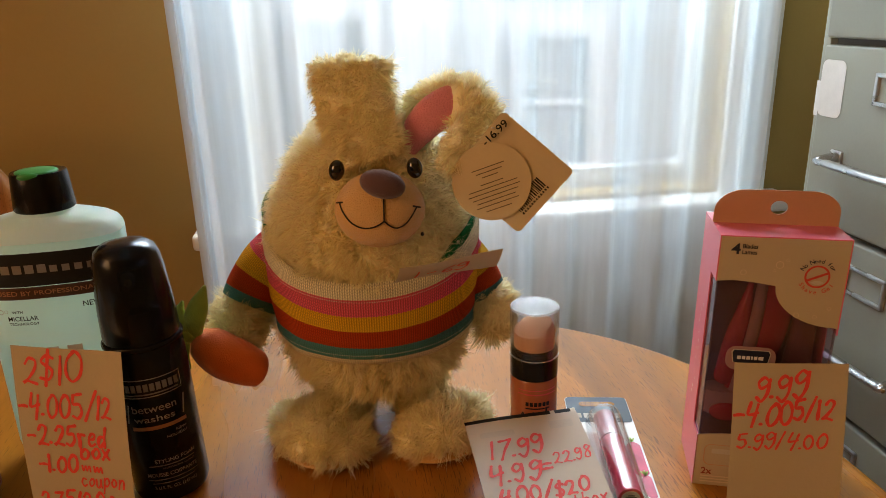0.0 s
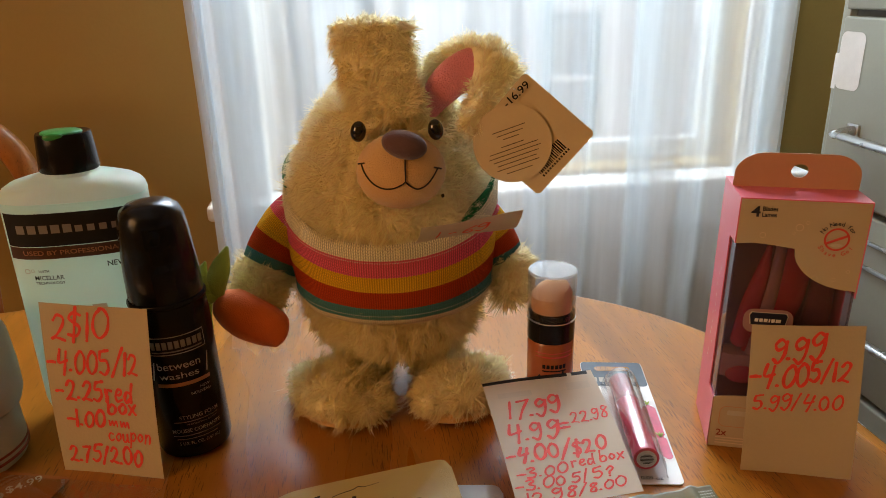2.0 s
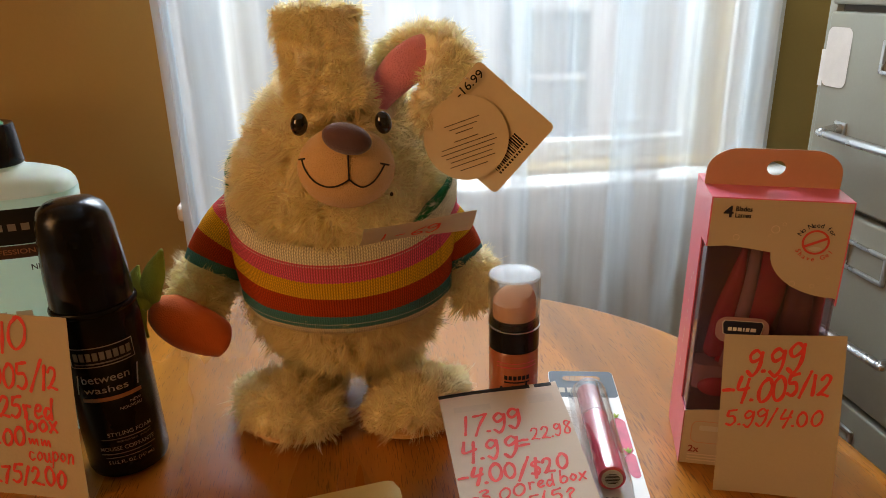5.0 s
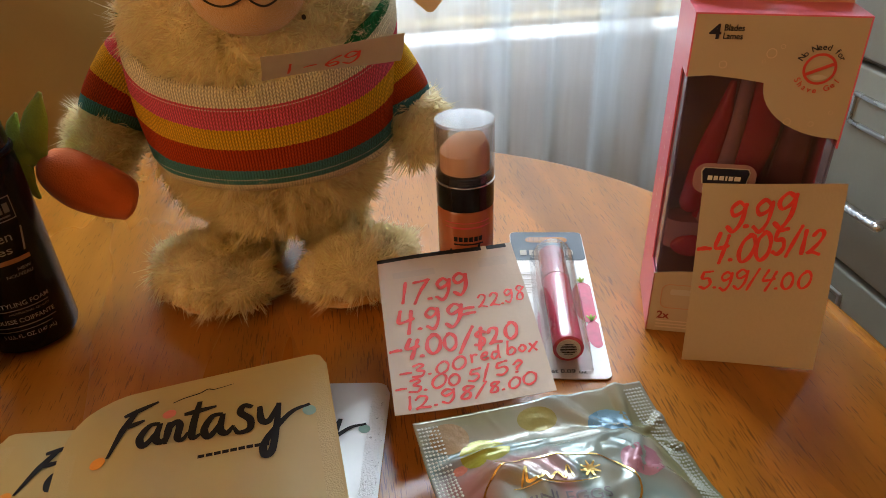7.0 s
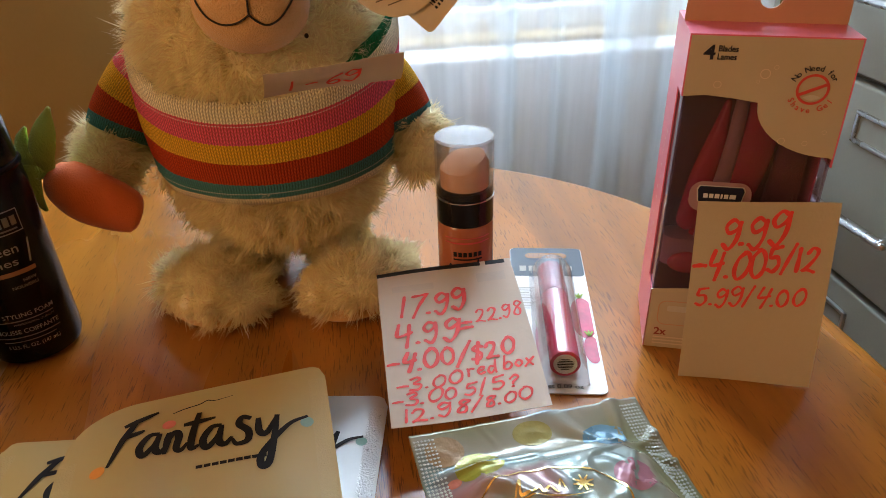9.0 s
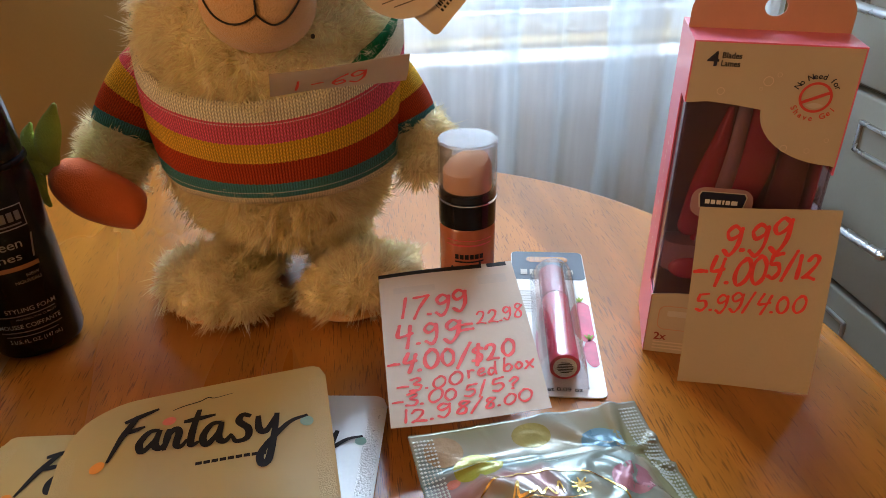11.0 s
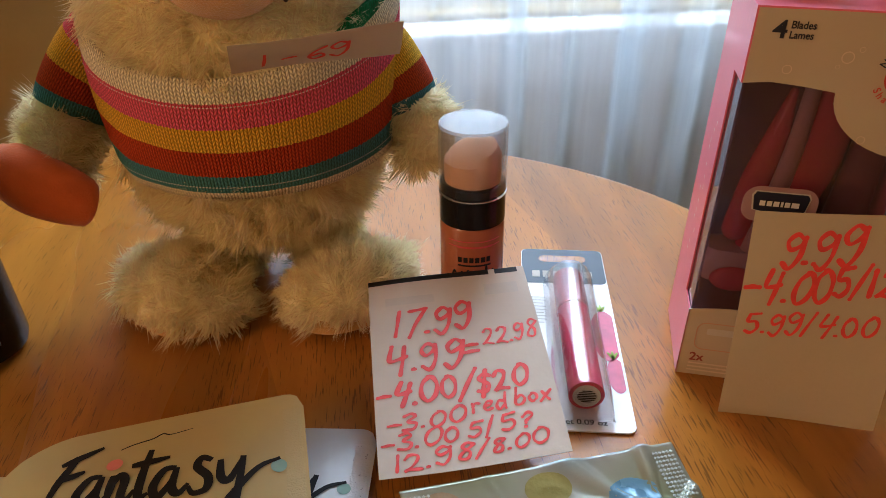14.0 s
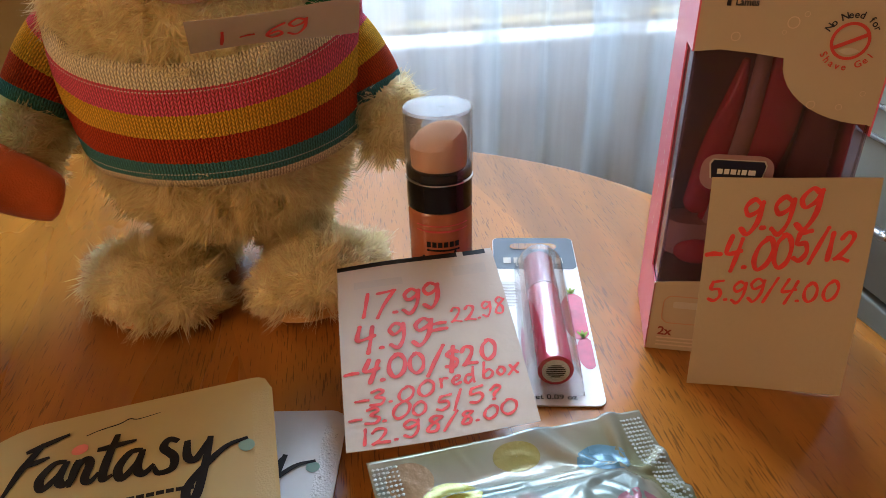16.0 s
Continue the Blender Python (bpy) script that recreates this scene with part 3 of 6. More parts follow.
for nm, v, z0, z1 in (("lower_sash", .06, .684, 1.345), ("upper_sash", .095, 1.30, 2.0)):
    sash = part(nm, Acc().add(box(WIN[0], WIN[0] + .045, v, v + .03, z0, z1, .003)).add(box(WIN[1] - .045, WIN[1], v, v + .03, z0, z1, .003)).add(box(WIN[0] + .045, WIN[1] - .045, v + .001, v + .029, z0, z0 + .055, .003)).add(box(WIN[0] + .045, WIN[1] - .045, v + .001, v + .029, z1 - .045, z1, .003)), WHITE_PAINT, win)
    pane = part("pane", box(WIN[0] + .045, WIN[1] - .045, v + .012, v + .016, z0 + .055, z1 - .045), GLASS_WINDOW, sash, smooth=False)
    pane.visible_shadow = False


def curtain_point(u, v):
    """u along the rod, v from the floor to the rod."""
    x = 0.012 + 0.953 * u
    w = noise.noise((x * 3.1, 0, 0)) * 2.6
    sway = noise.noise((x * 5, v * 1.3, 4.0)) * .012 * (1 - v)
    y = -.150 + .017 * math.sin(x * 62 + w * 1.8) + .005 * math.sin(x * 151 + w * 3 + 1.0) + .006 * noise.noise((x * 17, v * 2, 1)) + sway
    edge = math.exp(-((x - .012) / .03) ** 2)
    y += edge * .012 * math.sin(x * 420)
    return (x + .006 * noise.noise((x * 9, v * 2.2, 7)), y, .015 + 2.095 * v)


nu, nv = 420, 22
grid = [curtain_point(i / nu, j / nv) for j in range(nv + 1) for i in range(nu + 1)]
faces = [(j * (nu + 1) + i, j * (nu + 1) + i + 1, (j + 1) * (nu + 1) + i + 1, (j + 1) * (nu + 1) + i) for j in range(nv) for i in range(nu)]
cur = thing("sheer_curtain", "long white sheer voile curtain hanging in soft folds", "curtain", ROOM)
part("panel", (grid, faces), SHEER, cur, sharp=0)
hem = [curtain_point(i / nu * .012, j / 30) for j in range(31) for i in (0, nu)]
part("side_hem", ([(p[0], p[1] - .0012, p[2]) for p in hem], [(2 * j, 2 * j + 1, 2 * j + 3, 2 * j + 2) for j in range(30)]), SHEER, cur)
for x0, x1, dv in ((.0, .095, .016), (.0, .055, .027), (.935, 1.0, .016), (.715, .800, .013), (.545, .580, .013)):
    rows = []
    for j in range(nv + 1):
        for i in range(61):
            p = curtain_point(x0 + (x1 - x0) * i / 60, j / nv)
            rows.append((p[0], p[1] + dv + .004 * math.sin(p[0] * 210 + dv * 300), p[2]))
    part("gathered_edge", (rows, [(j * 61 + i, j * 61 + i + 1, (j + 1) * 61 + i + 1, (j + 1) * 61 + i) for j in range(nv) for i in range(60)]), SHEER, cur, "gathered edge of the sheer", sharp=0)
rod = thing("curtain_rod", "white metal curtain rod over the window", "curtain rod", ROOM)
part("rod", tube([(-.06, -.15, 2.115, .008, .008), (.5, -.15, 2.115, .008, .008), (1.11, -.15, 2.115, .008, .008)], 12, 3, (0, 0, 1)), WHITE_PAINT, rod)
for u in (-.03, 1.08):
    part("bracket", box(u - .006, u + .006, -.15, 0, 2.106, 2.124, .002), WHITE_PAINT, rod)

# ---- outdoors ----
ground = material("grass_ground", (0.07, 0.09, 0.035), 0.9, var=.3, vscale=1.5, bump=.3, bscale=40)
single("ground", box(-80, 80, 1.9, 160, -.70, -.60), ground, "green lawn between the houses", "ground", "structure", smooth=False)
house = thing("neighbour_house", "white clapboard house beyond the window", "house", Matrix.Translation((0, 5.0, -.6)))
a = Acc()
for k in range(46):
    z = k * .12
    v = [(-6, .03, z), (8, .03, z), (8, .012, z + .125), (-6, .012, z + .125), (-6, .05, z), (8, .05, z), (8, .05, z + .125), (-6, .05, z + .125)]
    a.add((v, [(0, 1, 2, 3), (0, 4, 5, 1), (3, 2, 6, 7)]))
part("siding", a, SIDING, house, "white horizontal clapboards", smooth=False)
part("wall", box(-6, 8, .05, 4, 0, 5.5), SIDING, house, smooth=False)
roof = material("roof_shingles", (0.10, 0.09, 0.09), 0.9, var=.2, vscale=4)
part("roof", ([(-6.3, -.4, 5.4), (8.3, -.4, 5.4), (8.3, 2, 7.4), (-6.3, 2, 7.4), (8.3, 4.4, 5.4), (-6.3, 4.4, 5.4)], [(0, 1, 2, 3), (3, 2, 4, 5), (1, 4, 2), (0, 3, 5), (0, 5, 4, 1)]), roof, house, smooth=False)
for x0, z0, z1 in ((.62, .61, 1.44), (-.86, .75, 1.58), (2.3, .61, 1.44)):
    w = part("window", Acc().add(box(x0 - .09, x0, -.03, .04, z0 - .05, z1 + .1, .005)).add(box(x0 + .43, x0 + .52, -.03, .04, z0 - .05, z1 + .1, .005)).add(box(x0, x0 + .43, -.03, .04, z1, z1 + .1, .005)).add(box(x0 - .12, x0 + .55, -.05, .04, z0 - .07, z0, .005)).add(box(x0, x0 + .43, -.012, .03, z0 + .39, z0 + .43, .003)), SIDING, house, "white framed far window")
    part("pane", box(x0, x0 + .43, -.006, .02, z0, z0 + .39), DARK_GLASS, w, smooth=False)
    part("pane", box(x0, x0 + .43, .002, .025, z0 + .43, z1), DARK_GLASS, w, smooth=False)

# ---- filing cabinet ----
cab = thing("filing_cabinet", "putty grey-green steel filing cabinet with chrome pulls", "filing cabinet", ROOM @ Matrix.Translation((1.029, -.168, 0)) @ pose(0, 0, 0, 0, 0, -90))
# its own x runs along the front towards the room, y into the wall
CW, CD = .385, .66
part("body", Acc().add(box(0, .019, 0, CD, 0, 1.30, .003)).add(box(CW - .019, CW, 0, CD, 0, 1.30, .003)).add(box(.019, CW - .019, .03, CD, 0, 1.29)).add(box(.019, CW - .019, 0, CD, 1.272, 1.30, .003)).add(box(.019, CW - .019, .004, .04, 0, .11, .003)), CABINET, cab)
for k in range(4):
    z0 = .112 + .2905 * k
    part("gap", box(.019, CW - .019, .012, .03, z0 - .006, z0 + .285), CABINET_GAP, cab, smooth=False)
    d = part("drawer", box(.023, CW - .023, -.012, .012, z0, z0 + .280, .004, 3), CABINET, cab)
    hz = z0 + .108
    h = Acc().add(tube([(.088, -.045, hz, .0075, .006), (.19, -.050, hz, .0085, .006), (.297, -.045, hz, .0075, .006)], 12, 4, (0, 0, 1)))
    for x in (.092, .293):
        h.add(tube([(x, -.010, hz + .004, .007, .009), (x, -.030, hz + .003, .006, .008), (x, -.046, hz, .007, .0075)], 10, 3, (0, 0, 1)))
        h.add(box(x - .017, x + .010, -.016, -.011, hz - .010, hz + .014, .002))
    part("handle", h, STEEL, d, "chrome bar handle")
    lz = z0 + .200
    f = Acc()
    for b in ((.150, .236, lz, lz + .006), (.150, .236, lz + .040, lz + .046), (.150, .156, lz, lz + .046), (.230, .236, lz, lz + .046)):
        f.add(box(b[0], b[1], -.017, -.011, b[2], b[3], .0015))
    part("label_holder", f, STEEL, d, "chrome label frame")
st = material("worn_sticker", (0.74, 0.72, 0.68), 0.7, var=.06, vscale=60)
sz = .112 + .2905 * 2 + .170
single("paper_sticker", Acc().add(([(p[0], -.0128, p[1]) for p in round_rect(.026, .082, sz, sz + .088, .012)], [tuple(range(28))])).add(box(.001, .022, -.0012, 0, sz - .004, sz + .052)), st, "torn white paper sticker on the cabinet", "sticker", m=cab.matrix_world.copy(), smooth=False)

# ---- chair behind the table ----
CH = pose(-.70, .985, 0, 0, 0, 6)
chair = thing("dining_chair", "orange-brown varnished wooden chair with a bowed back", "chair", CH)
part("seat", superloft([(.425, .19, .18, 3), (.435, .205, .20, 3), (.452, .21, .205, 3), (.458, .20, .195, 3)]), CHAIR_WOOD, chair).location = (0, -.20, 0)
for x, y in ((-.16, -.36), (.16, -.36), (-.16, -.05), (.16, -.05)):
    part("leg", tube([(x * 1.12, y * 1.03, 0, .013, .013), (x * 1.05, y, .2, .020, .020), (x, y, .43, .016, .016)], 12), CHAIR_WOOD, chair)
part("back_bow", tube([(-.185, -.02, .44, .014, .014), (-.205, 0, .60, .015, .015), (-.192, .01, .78, .017, .016), (-.14, .015, .865, .020, .016), (0, .018, .90, .022, .016), (.14, .015, .865, .020, .016), (.192, .01, .78, .017, .016), (.205, 0, .60, .015, .015), (.185, -.02, .44, .014, .014)], 14, 6), CHAIR_WOOD, chair)
for x in (-.10, -.035, .035, .10):
    part("spindle", tube([(x, -.015, .45, .007, .007), (x * 1.1, .0, .65, .009, .009), (x * 1.15, .013, .885 - 1.2 * x * x * 1.5, .006, .006)], 8), CHAIR_WOOD, chair)

# ---- table ----
TOP = 0.75
TAB = pose(-.1226, .359, 0, 0, 0, 7.9)
table = thing("dining_table", "orange varnished oak dining table with rounded ends", "table", TAB)
TA, TB, TE = .477, .382, 2.6
part("tabletop", superloft([(.722, TA - .012, TB - .012, TE), (.726, TA - .004, TB - .004, TE), (.734, TA, TB, TE), (.740, TA, TB, TE), (.746, TA - .003, TB - .003, TE), (.7485, TA - .006, TB - .006, TE), (.75, TA - .011, TB - .011, TE)], 160), WOOD, table, sharp=30)
part("apron", loft([[(x * .86, y * .86, z) for x, y, _ in superloft([(0, TA, TB, TE)], 64)[0]] for z in (.64, .722)]), WOOD, table)
for x in (-.30, .30):
    for y in (-.24, .24):
        part("leg", lathe([(.016, 0), (.020, .01), (.024, .15), (.030, .42), (.024, .50), (.032, .53), (.033, .70), (.033, .722)], 20, (x, y)), WOOD, table)

# ---- plush rabbit ----
BX, BY = .0175, .555
rng = np.random.default_rng(4)
FUR = fur_material("cream_fur", (1.0, 0.85, 0.59))
FUR_SKIN = material("fur_ground", (0.98, 0.82, 0.54), 0.95, var=.12, vscale=60, bump=.4, bscale=900, sheen=.3)
VELOUR = material("tan_velour", (0.66, 0.40, 0.165), 0.9, var=.10, vscale=70, bump=.6, bscale=1200, sheen=.4)
NOSE = material("brown_velour", (0.10, 0.045, 0.05), 0.8, var=.12, vscale=90, bump=.3, bscale=1200, sheen=.4)
EYE = material("black_eye_plastic", (0.008, 0.008, 0.009), 0.12, var=.1, bump=0, coat=.5)
THREAD = material("black_thread", (0.02, 0.015, 0.012), 0.8, var=.1, bump=.2)
PINK_FELT = material("pink_velour", (0.80, 0.26, 0.33), 0.9, var=.14, vscale=60, bump=.9, bscale=900, sheen=.4)
body_profile = [(0, .786), (.030, .787), (.046, .793), (.058, .81), (.066, .835), (.069, .865), (.069, .89), (.066, .91), (.0605, .928), (.053, .944), (.043, .958), (.030, .969), (.015, .975), (0, .977)]
fine_profile = [(max(0, r), z) for r, z in smooth_path(body_profile, 4)]
furry = [
    (lathe(fine_profile, 56, (BX, BY), .97), .0115),
    (tube([(-.009, .548, .757, .019, .020), (-.006, .553, .80, .021, .024)], 20), .0085),
    (tube([(.048, .552, .757, .019, .020), (.042, .555, .80, .021, .024)], 20), .0085),
    (tube([(-.047, .532, .7630, .012, .008), (-.031, .515, .7665, .0245, .0125), (-.016, .503, .7675, .027, .0140), (-.004, .500, .7650, .020, .0115)], 20, 5, (0, 0, 1)), .0120),
    (tube([(.085, .534, .7630, .012, .008), (.073, .520, .7665, .0245, .0125), (.060, .508, .7675, .026, .0140), (.049, .505, .7650, .019, .0115)], 20, 5, (0, 0, 1)), .0120),
    (tube([(-.066, .546, .858, .014, .014), (-.073, .538, .846, .0175, .0165), (-.0775, .527, .832, .0165, .016)], 16), .010),
    (tube([(.094, .556, .857, .012, .012), (.1010, .551, .842, .0150, .015), (.102, .545, .830, .0135, .013)], 16), .010),
    (tube([(.025, .512, .953, .0215, .010), (.018, .518, .975, .0235, .010), (.0145, .524, .992, .024, .009), (.0120, .529, 1.010, .0245, .008)], 20, 5, (0, -1, 0), False), .0085),
    (ellipsoid((.0120, .529, 1.010), (.0245, .008, .004)), .0085),
    (tube([(.024, .518, .955, .010, .008), (.0245, .515, .957, .010, .008)], 20, 5), .0085),
    (tube([(.047, .538, .966, .012, .008), (.056, .536, .980, .0125, .008), (.070, .533, .9885, .0125, .009), (.0835, .525, .986, .014, .010), (.0885, .514, .975, .0148, .010), (.0820, .503, .964, .0125, .009), (.0740, .495, .956, .0080, .007)], 20, 5), .0085),
]
muzzle = ((.0300, .489, .9290), (.0270, .021, .0230))
rabbit = Acc()
for vf, _ in furry:
    rabbit.add(vf, 0)
rabbit.add(ellipsoid(*muzzle, n=40, k=24), 2)
for x, y, q in ((-.026, .513, .62), (.068, .517, -.62)):
    rabbit.add(ellipsoid((x, y, .7555), (.0260, .0400, .0050), Matrix.Rotation(q, 3, "Z")), 2)
rabbit.add(ellipsoid((.0340, .4690, .9490), (.0132, .0080, .0082), Matrix.Rotation(.25, 3, "Y")), 3)
rabbit.add(ellipsoid((.0055, .4905, .9530), (.0047, .0042, .0063), Matrix.Rotation(.15, 3, "Y")), 4)
rabbit.add(ellipsoid((.0515, .4915, .9530), (.0047, .0042, .0063), Matrix.Rotation(-.15, 3, "Y")), 4)


def on_muzzle(x, z, lift=.0006):
    c, r = muzzle
    q = max(.02, 1 - ((x - c[0]) / r[0]) ** 2 - ((z - c[2]) / r[2]) ** 2)
    return (x, c[1] - r[1] * math.sqrt(q) - lift, z)


rabbit.add(wire([on_muzzle(.034, z) for z in (.941, .938, .934, .930, .9275)], .00045), 5)
rabbit.add(wire([on_muzzle(x, z) for x, z in ((.0075, .9365), (.0095, .932), (.014, .9265), (.020, .9235), (.026, .9235), (.031, .9255), (.034, .9275))], .00045), 5)
rabbit.add(wire([on_muzzle(x, z) for x, z in ((.034, .9275), (.037, .9245), (.041, .9225), (.046, .9245), (.050, .929), (.0525, .933))], .00045), 5)
rabbit.add(wire([on_muzzle(x, z) for x, z in ((.0055, .9355), (.0095, .937))], .0005), 5)
rabbit.add(wire([on_muzzle(x, z) for x, z in ((.0505, .934), (.0545, .932))], .0005), 5)
rabbit.add(ellipsoid((.055, .4835, .9145), (.0010, .0008, .0012)), 5)
pink_path = [(.044, .527, .955, .006, .004), (.051, .524, .967, .0095, .005), (.061, .522, .978, .0115, .005), (.071, .522, .985, .0115, .005), (.079, .526, .988, .0100, .004)]
rabbit.add(tube(pink_path, 16, 5), 6)
pink_pts = smooth_path([p[:3] for p in pink_path], 4)


def fur_on(vf, length, amount):
    """Roots spread evenly over a surface, with the normals there."""
    v = np.array(vf[0])
    tris = np.array([(q[0], q[i], q[i + 1]) for q in vf[1] for i in range(1, len(q) - 1)])
    a, b, c = v[tris[:, 0]], v[tris[:, 1]], v[tris[:, 2]]
    nrm = np.cross(b - a, c - a)
    area = np.linalg.norm(nrm, axis=1)
    k = rng.choice(len(tris), int(area.sum() / 2 * amount), p=area / area.sum())
    r1, r2 = np.sqrt(rng.random(len(k))), rng.random(len(k))
    p = a[k] * (1 - r1)[:, None] + b[k] * (r1 * (1 - r2))[:, None] + c[k] * (r1 * r2)[:, None]
    turn = 1.0 if (a * nrm).sum() - (v.mean(0) * nrm).sum() > 0 else -1.0
    nn = turn * nrm[k] / np.maximum(area[k], 1e-12)[:, None]
    return p, nn, np.full(len(k), length)


roots = [fur_on(vf, ln * .86, 1150000) for vf, ln in furry]
P, N, L = (np.concatenate([r[i] for r in roots]) for i in range(3))
keep = P[:, 2] > .754
nb = len(roots[0][0])
front = -(P[:, 1] - BY) / np.maximum(np.hypot(P[:, 0] - BX, P[:, 1] - BY), 1e-6)
band = (P[:, 2] > .836) & (P[:, 2] < .908 - .0275 * np.maximum(front, -.2))
band[nb:] = False
keep &= ~band
starts = np.cumsum([0] + [len(r[0]) for r in roots])
cuff = np.zeros(len(P), bool)
cuff[starts[5]:starts[6]] = P[starts[5]:starts[6], 2] > .855
cuff[starts[6]:starts[7]] = P[starts[6]:starts[7], 2] > .855
keep &= ~cuff
mc, mr = np.array(muzzle[0]), np.array(muzzle[1])
keep &= (((P - mc) / (mr * 1.02)) ** 2).sum(1) > 1
for e in ((.0055, .489, .953), (.0515, .490, .953)):
    keep &= np.linalg.norm((P - np.array(e)) * (1, .5, .8), axis=1) > .0043
dist = np.min(np.linalg.norm(P[:, None, :] - pink_pts[None, :, :], axis=2), axis=1) if len(P) < 400000 else np.ones(len(P))
keep &= ~((dist < .0100) & (P[:, 1] < .5335))
P, N, L = P[keep], N[keep], L[keep]
clump = np.array([noise.noise_vector(Vector(p) * 170.0) for p in P])
broad = np.array([noise.noise_vector(Vector(p) * 38.0 + Vector((5, 1, 2))) for p in P])
D = N * .74 + clump * 1.25 + broad * .7 + rng.normal(0, .34, P.shape) + np.array((0, 0, -.10))
D /= np.linalg.norm(D, axis=1)[:, None]
side = np.cross(D, N + rng.normal(0, .42, P.shape))
side /= np.maximum(np.linalg.norm(side, axis=1), 1e-9)[:, None]
L = L * rng.uniform(.55, 1.2, len(P))
L = np.minimum(L, np.where(D[:, 2] < 0, (P[:, 2] - .7515) / np.maximum(-D[:, 2], .05), 1.0))
bend = clump[:, [1, 2, 0]] * 1.6 + rng.normal(0, .25, P.shape) + np.array((0, 0, -.12))
wd = .00030
mid = P + D * (L * .55)[:, None]
tip = P + (D + bend) * (L * .95)[:, None]
# woolly tufts: the tips of neighbouring strands draw together
warp = np.array([noise.noise_vector(Vector(p) * 120.0 + Vector((3, 8, 1))) for p in P])
cell = np.floor((P + warp * .0035) / .0042).astype(int)
_, tuft, size = np.unique(cell, axis=0, return_inverse=True, return_counts=True)
tuft = tuft.reshape(-1)
centre = np.stack([np.bincount(tuft, tip[:, i]) / size for i in range(3)], 1)[tuft]
middle = np.stack([np.bincount(tuft, mid[:, i]) / size for i in range(3)], 1)[tuft]
tip += (centre - tip) * rng.uniform(.35, .85, len(P))[:, None]
mid += (middle - mid) * .22
tip[:, 2] = np.maximum(tip[:, 2], .7508)
mid[:, 2] = np.maximum(mid[:, 2], .7508)
V = np.stack([P - side * wd, P + side * wd, mid + side * wd * .85, mid - side * wd * .85, tip], 1).reshape(-1, 3)
k = np.arange(len(P))[:, None] * 5
base = rabbit.n
rabbit.v += [tuple(q) for q in V.tolist()]
rabbit.f += [tuple(q) for q in (base + k + np.array([[0, 1, 2, 3]])).tolist()] + [tuple(q) for q in (base + k + np.array([[3, 2, 4]])).tolist()]
rabbit.m += [1] * (2 * len(P))
rabbit.n += len(V)
single("plush_rabbit", rabbit, [FUR_SKIN, FUR, VELOUR, NOSE, EYE, THREAD, PINK_FELT], "shaggy cream plush rabbit with smiling tan muzzle, on the table", "plush toy", sharp=60)

# ---- knitted sweater ----
WHT, PNK, YEL, RED, TEA, GRN = (0.92, 0.84, 0.62), (0.86, 0.13, 0.20), (0.84, 0.47, 0.02), (0.52, 0.060, 0.010), (0.08, 0.27, 0.29), (0.01, 0.20, 0.07)
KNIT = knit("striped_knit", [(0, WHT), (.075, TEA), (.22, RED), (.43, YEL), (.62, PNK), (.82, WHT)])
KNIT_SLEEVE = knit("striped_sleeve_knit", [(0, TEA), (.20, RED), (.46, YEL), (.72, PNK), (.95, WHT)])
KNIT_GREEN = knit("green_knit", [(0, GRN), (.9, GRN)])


def knit_mesh(name, rings, mat, parent, girth, closed_top=None, label=""):
    """Rings from the hem up, mapped in metres for the stitches and from 0 to 1 for the stripes."""
    n = len(rings[0])
    v = [tuple(p) for r in rings for p in r]
    f, metric, bnd = [], [], []
    up = [0.0]
    for a, b in zip(rings, rings[1:]):
        up.append(up[-1] + sum((Vector(q) - Vector(p)).length for p, q in zip(a, b)) / n)
    half = max(1, (len(rings) - 1))
    for i in range(len(rings) - 1):
        for j in range(n):
            q = (j + 1) % n
            f.append((i * n + j, i * n + q, (i + 1) * n + q, (i + 1) * n + j))
            for jj, ii in ((j, i), (j + 1, i), (j + 1, i + 1), (j, i + 1)):
                metric.append((girth * jj / n, up[ii]))
                bnd.append((jj / n, ii / half))
    me = bpy.data.meshes.new(name)
    me.from_pydata(v, [], f)
    me.materials.append(mat)
    for nm, data in (("metric", metric), ("band", bnd)):
        lay = me.uv_layers.new(name=nm)
        lay.data.foreach_set("uv", [c for p in data for c in p])
    me.polygons.foreach_set("use_smooth", [True] * len(f))
    ob = new(name, me)
    ob.parent = parent
    if label:
        ob["label"] = label
    md = ob.modifiers.new("thickness", "SOLIDIFY")
    md.thickness, md.offset = 0.0022, -1
    return ob


sweater = thing("knitted_sweater", "striped pink, yellow, red and teal knitted sweater on the rabbit", "sweater")
rings = []
NS = 120
for i in range(15):
    t = i / 14
    ring = []
    for j in range(NS):
        th = 2 * math.pi * j / NS
        fr = -math.sin(th)
        lo, hi = .8295 - .0020 * fr, .911 - .0275 * max(fr, -.2)
        z = lo + (hi - lo) * t
        r = .0712 + .0036 * math.sin(math.pi * .5 * min(1, t * 1.15)) + .0012 * noise.noise((math.cos(th) * 3, math.sin(th) * 3, t * 3))
        r -= .0022 * max(0, (t - .93) / .07) + .0012 * max(0, (.06 - t) / .06)
        ring.append((BX + r * math.cos(th), BY + r * .985 * math.sin(th), z))
    rings.append(ring)
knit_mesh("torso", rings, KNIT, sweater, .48)


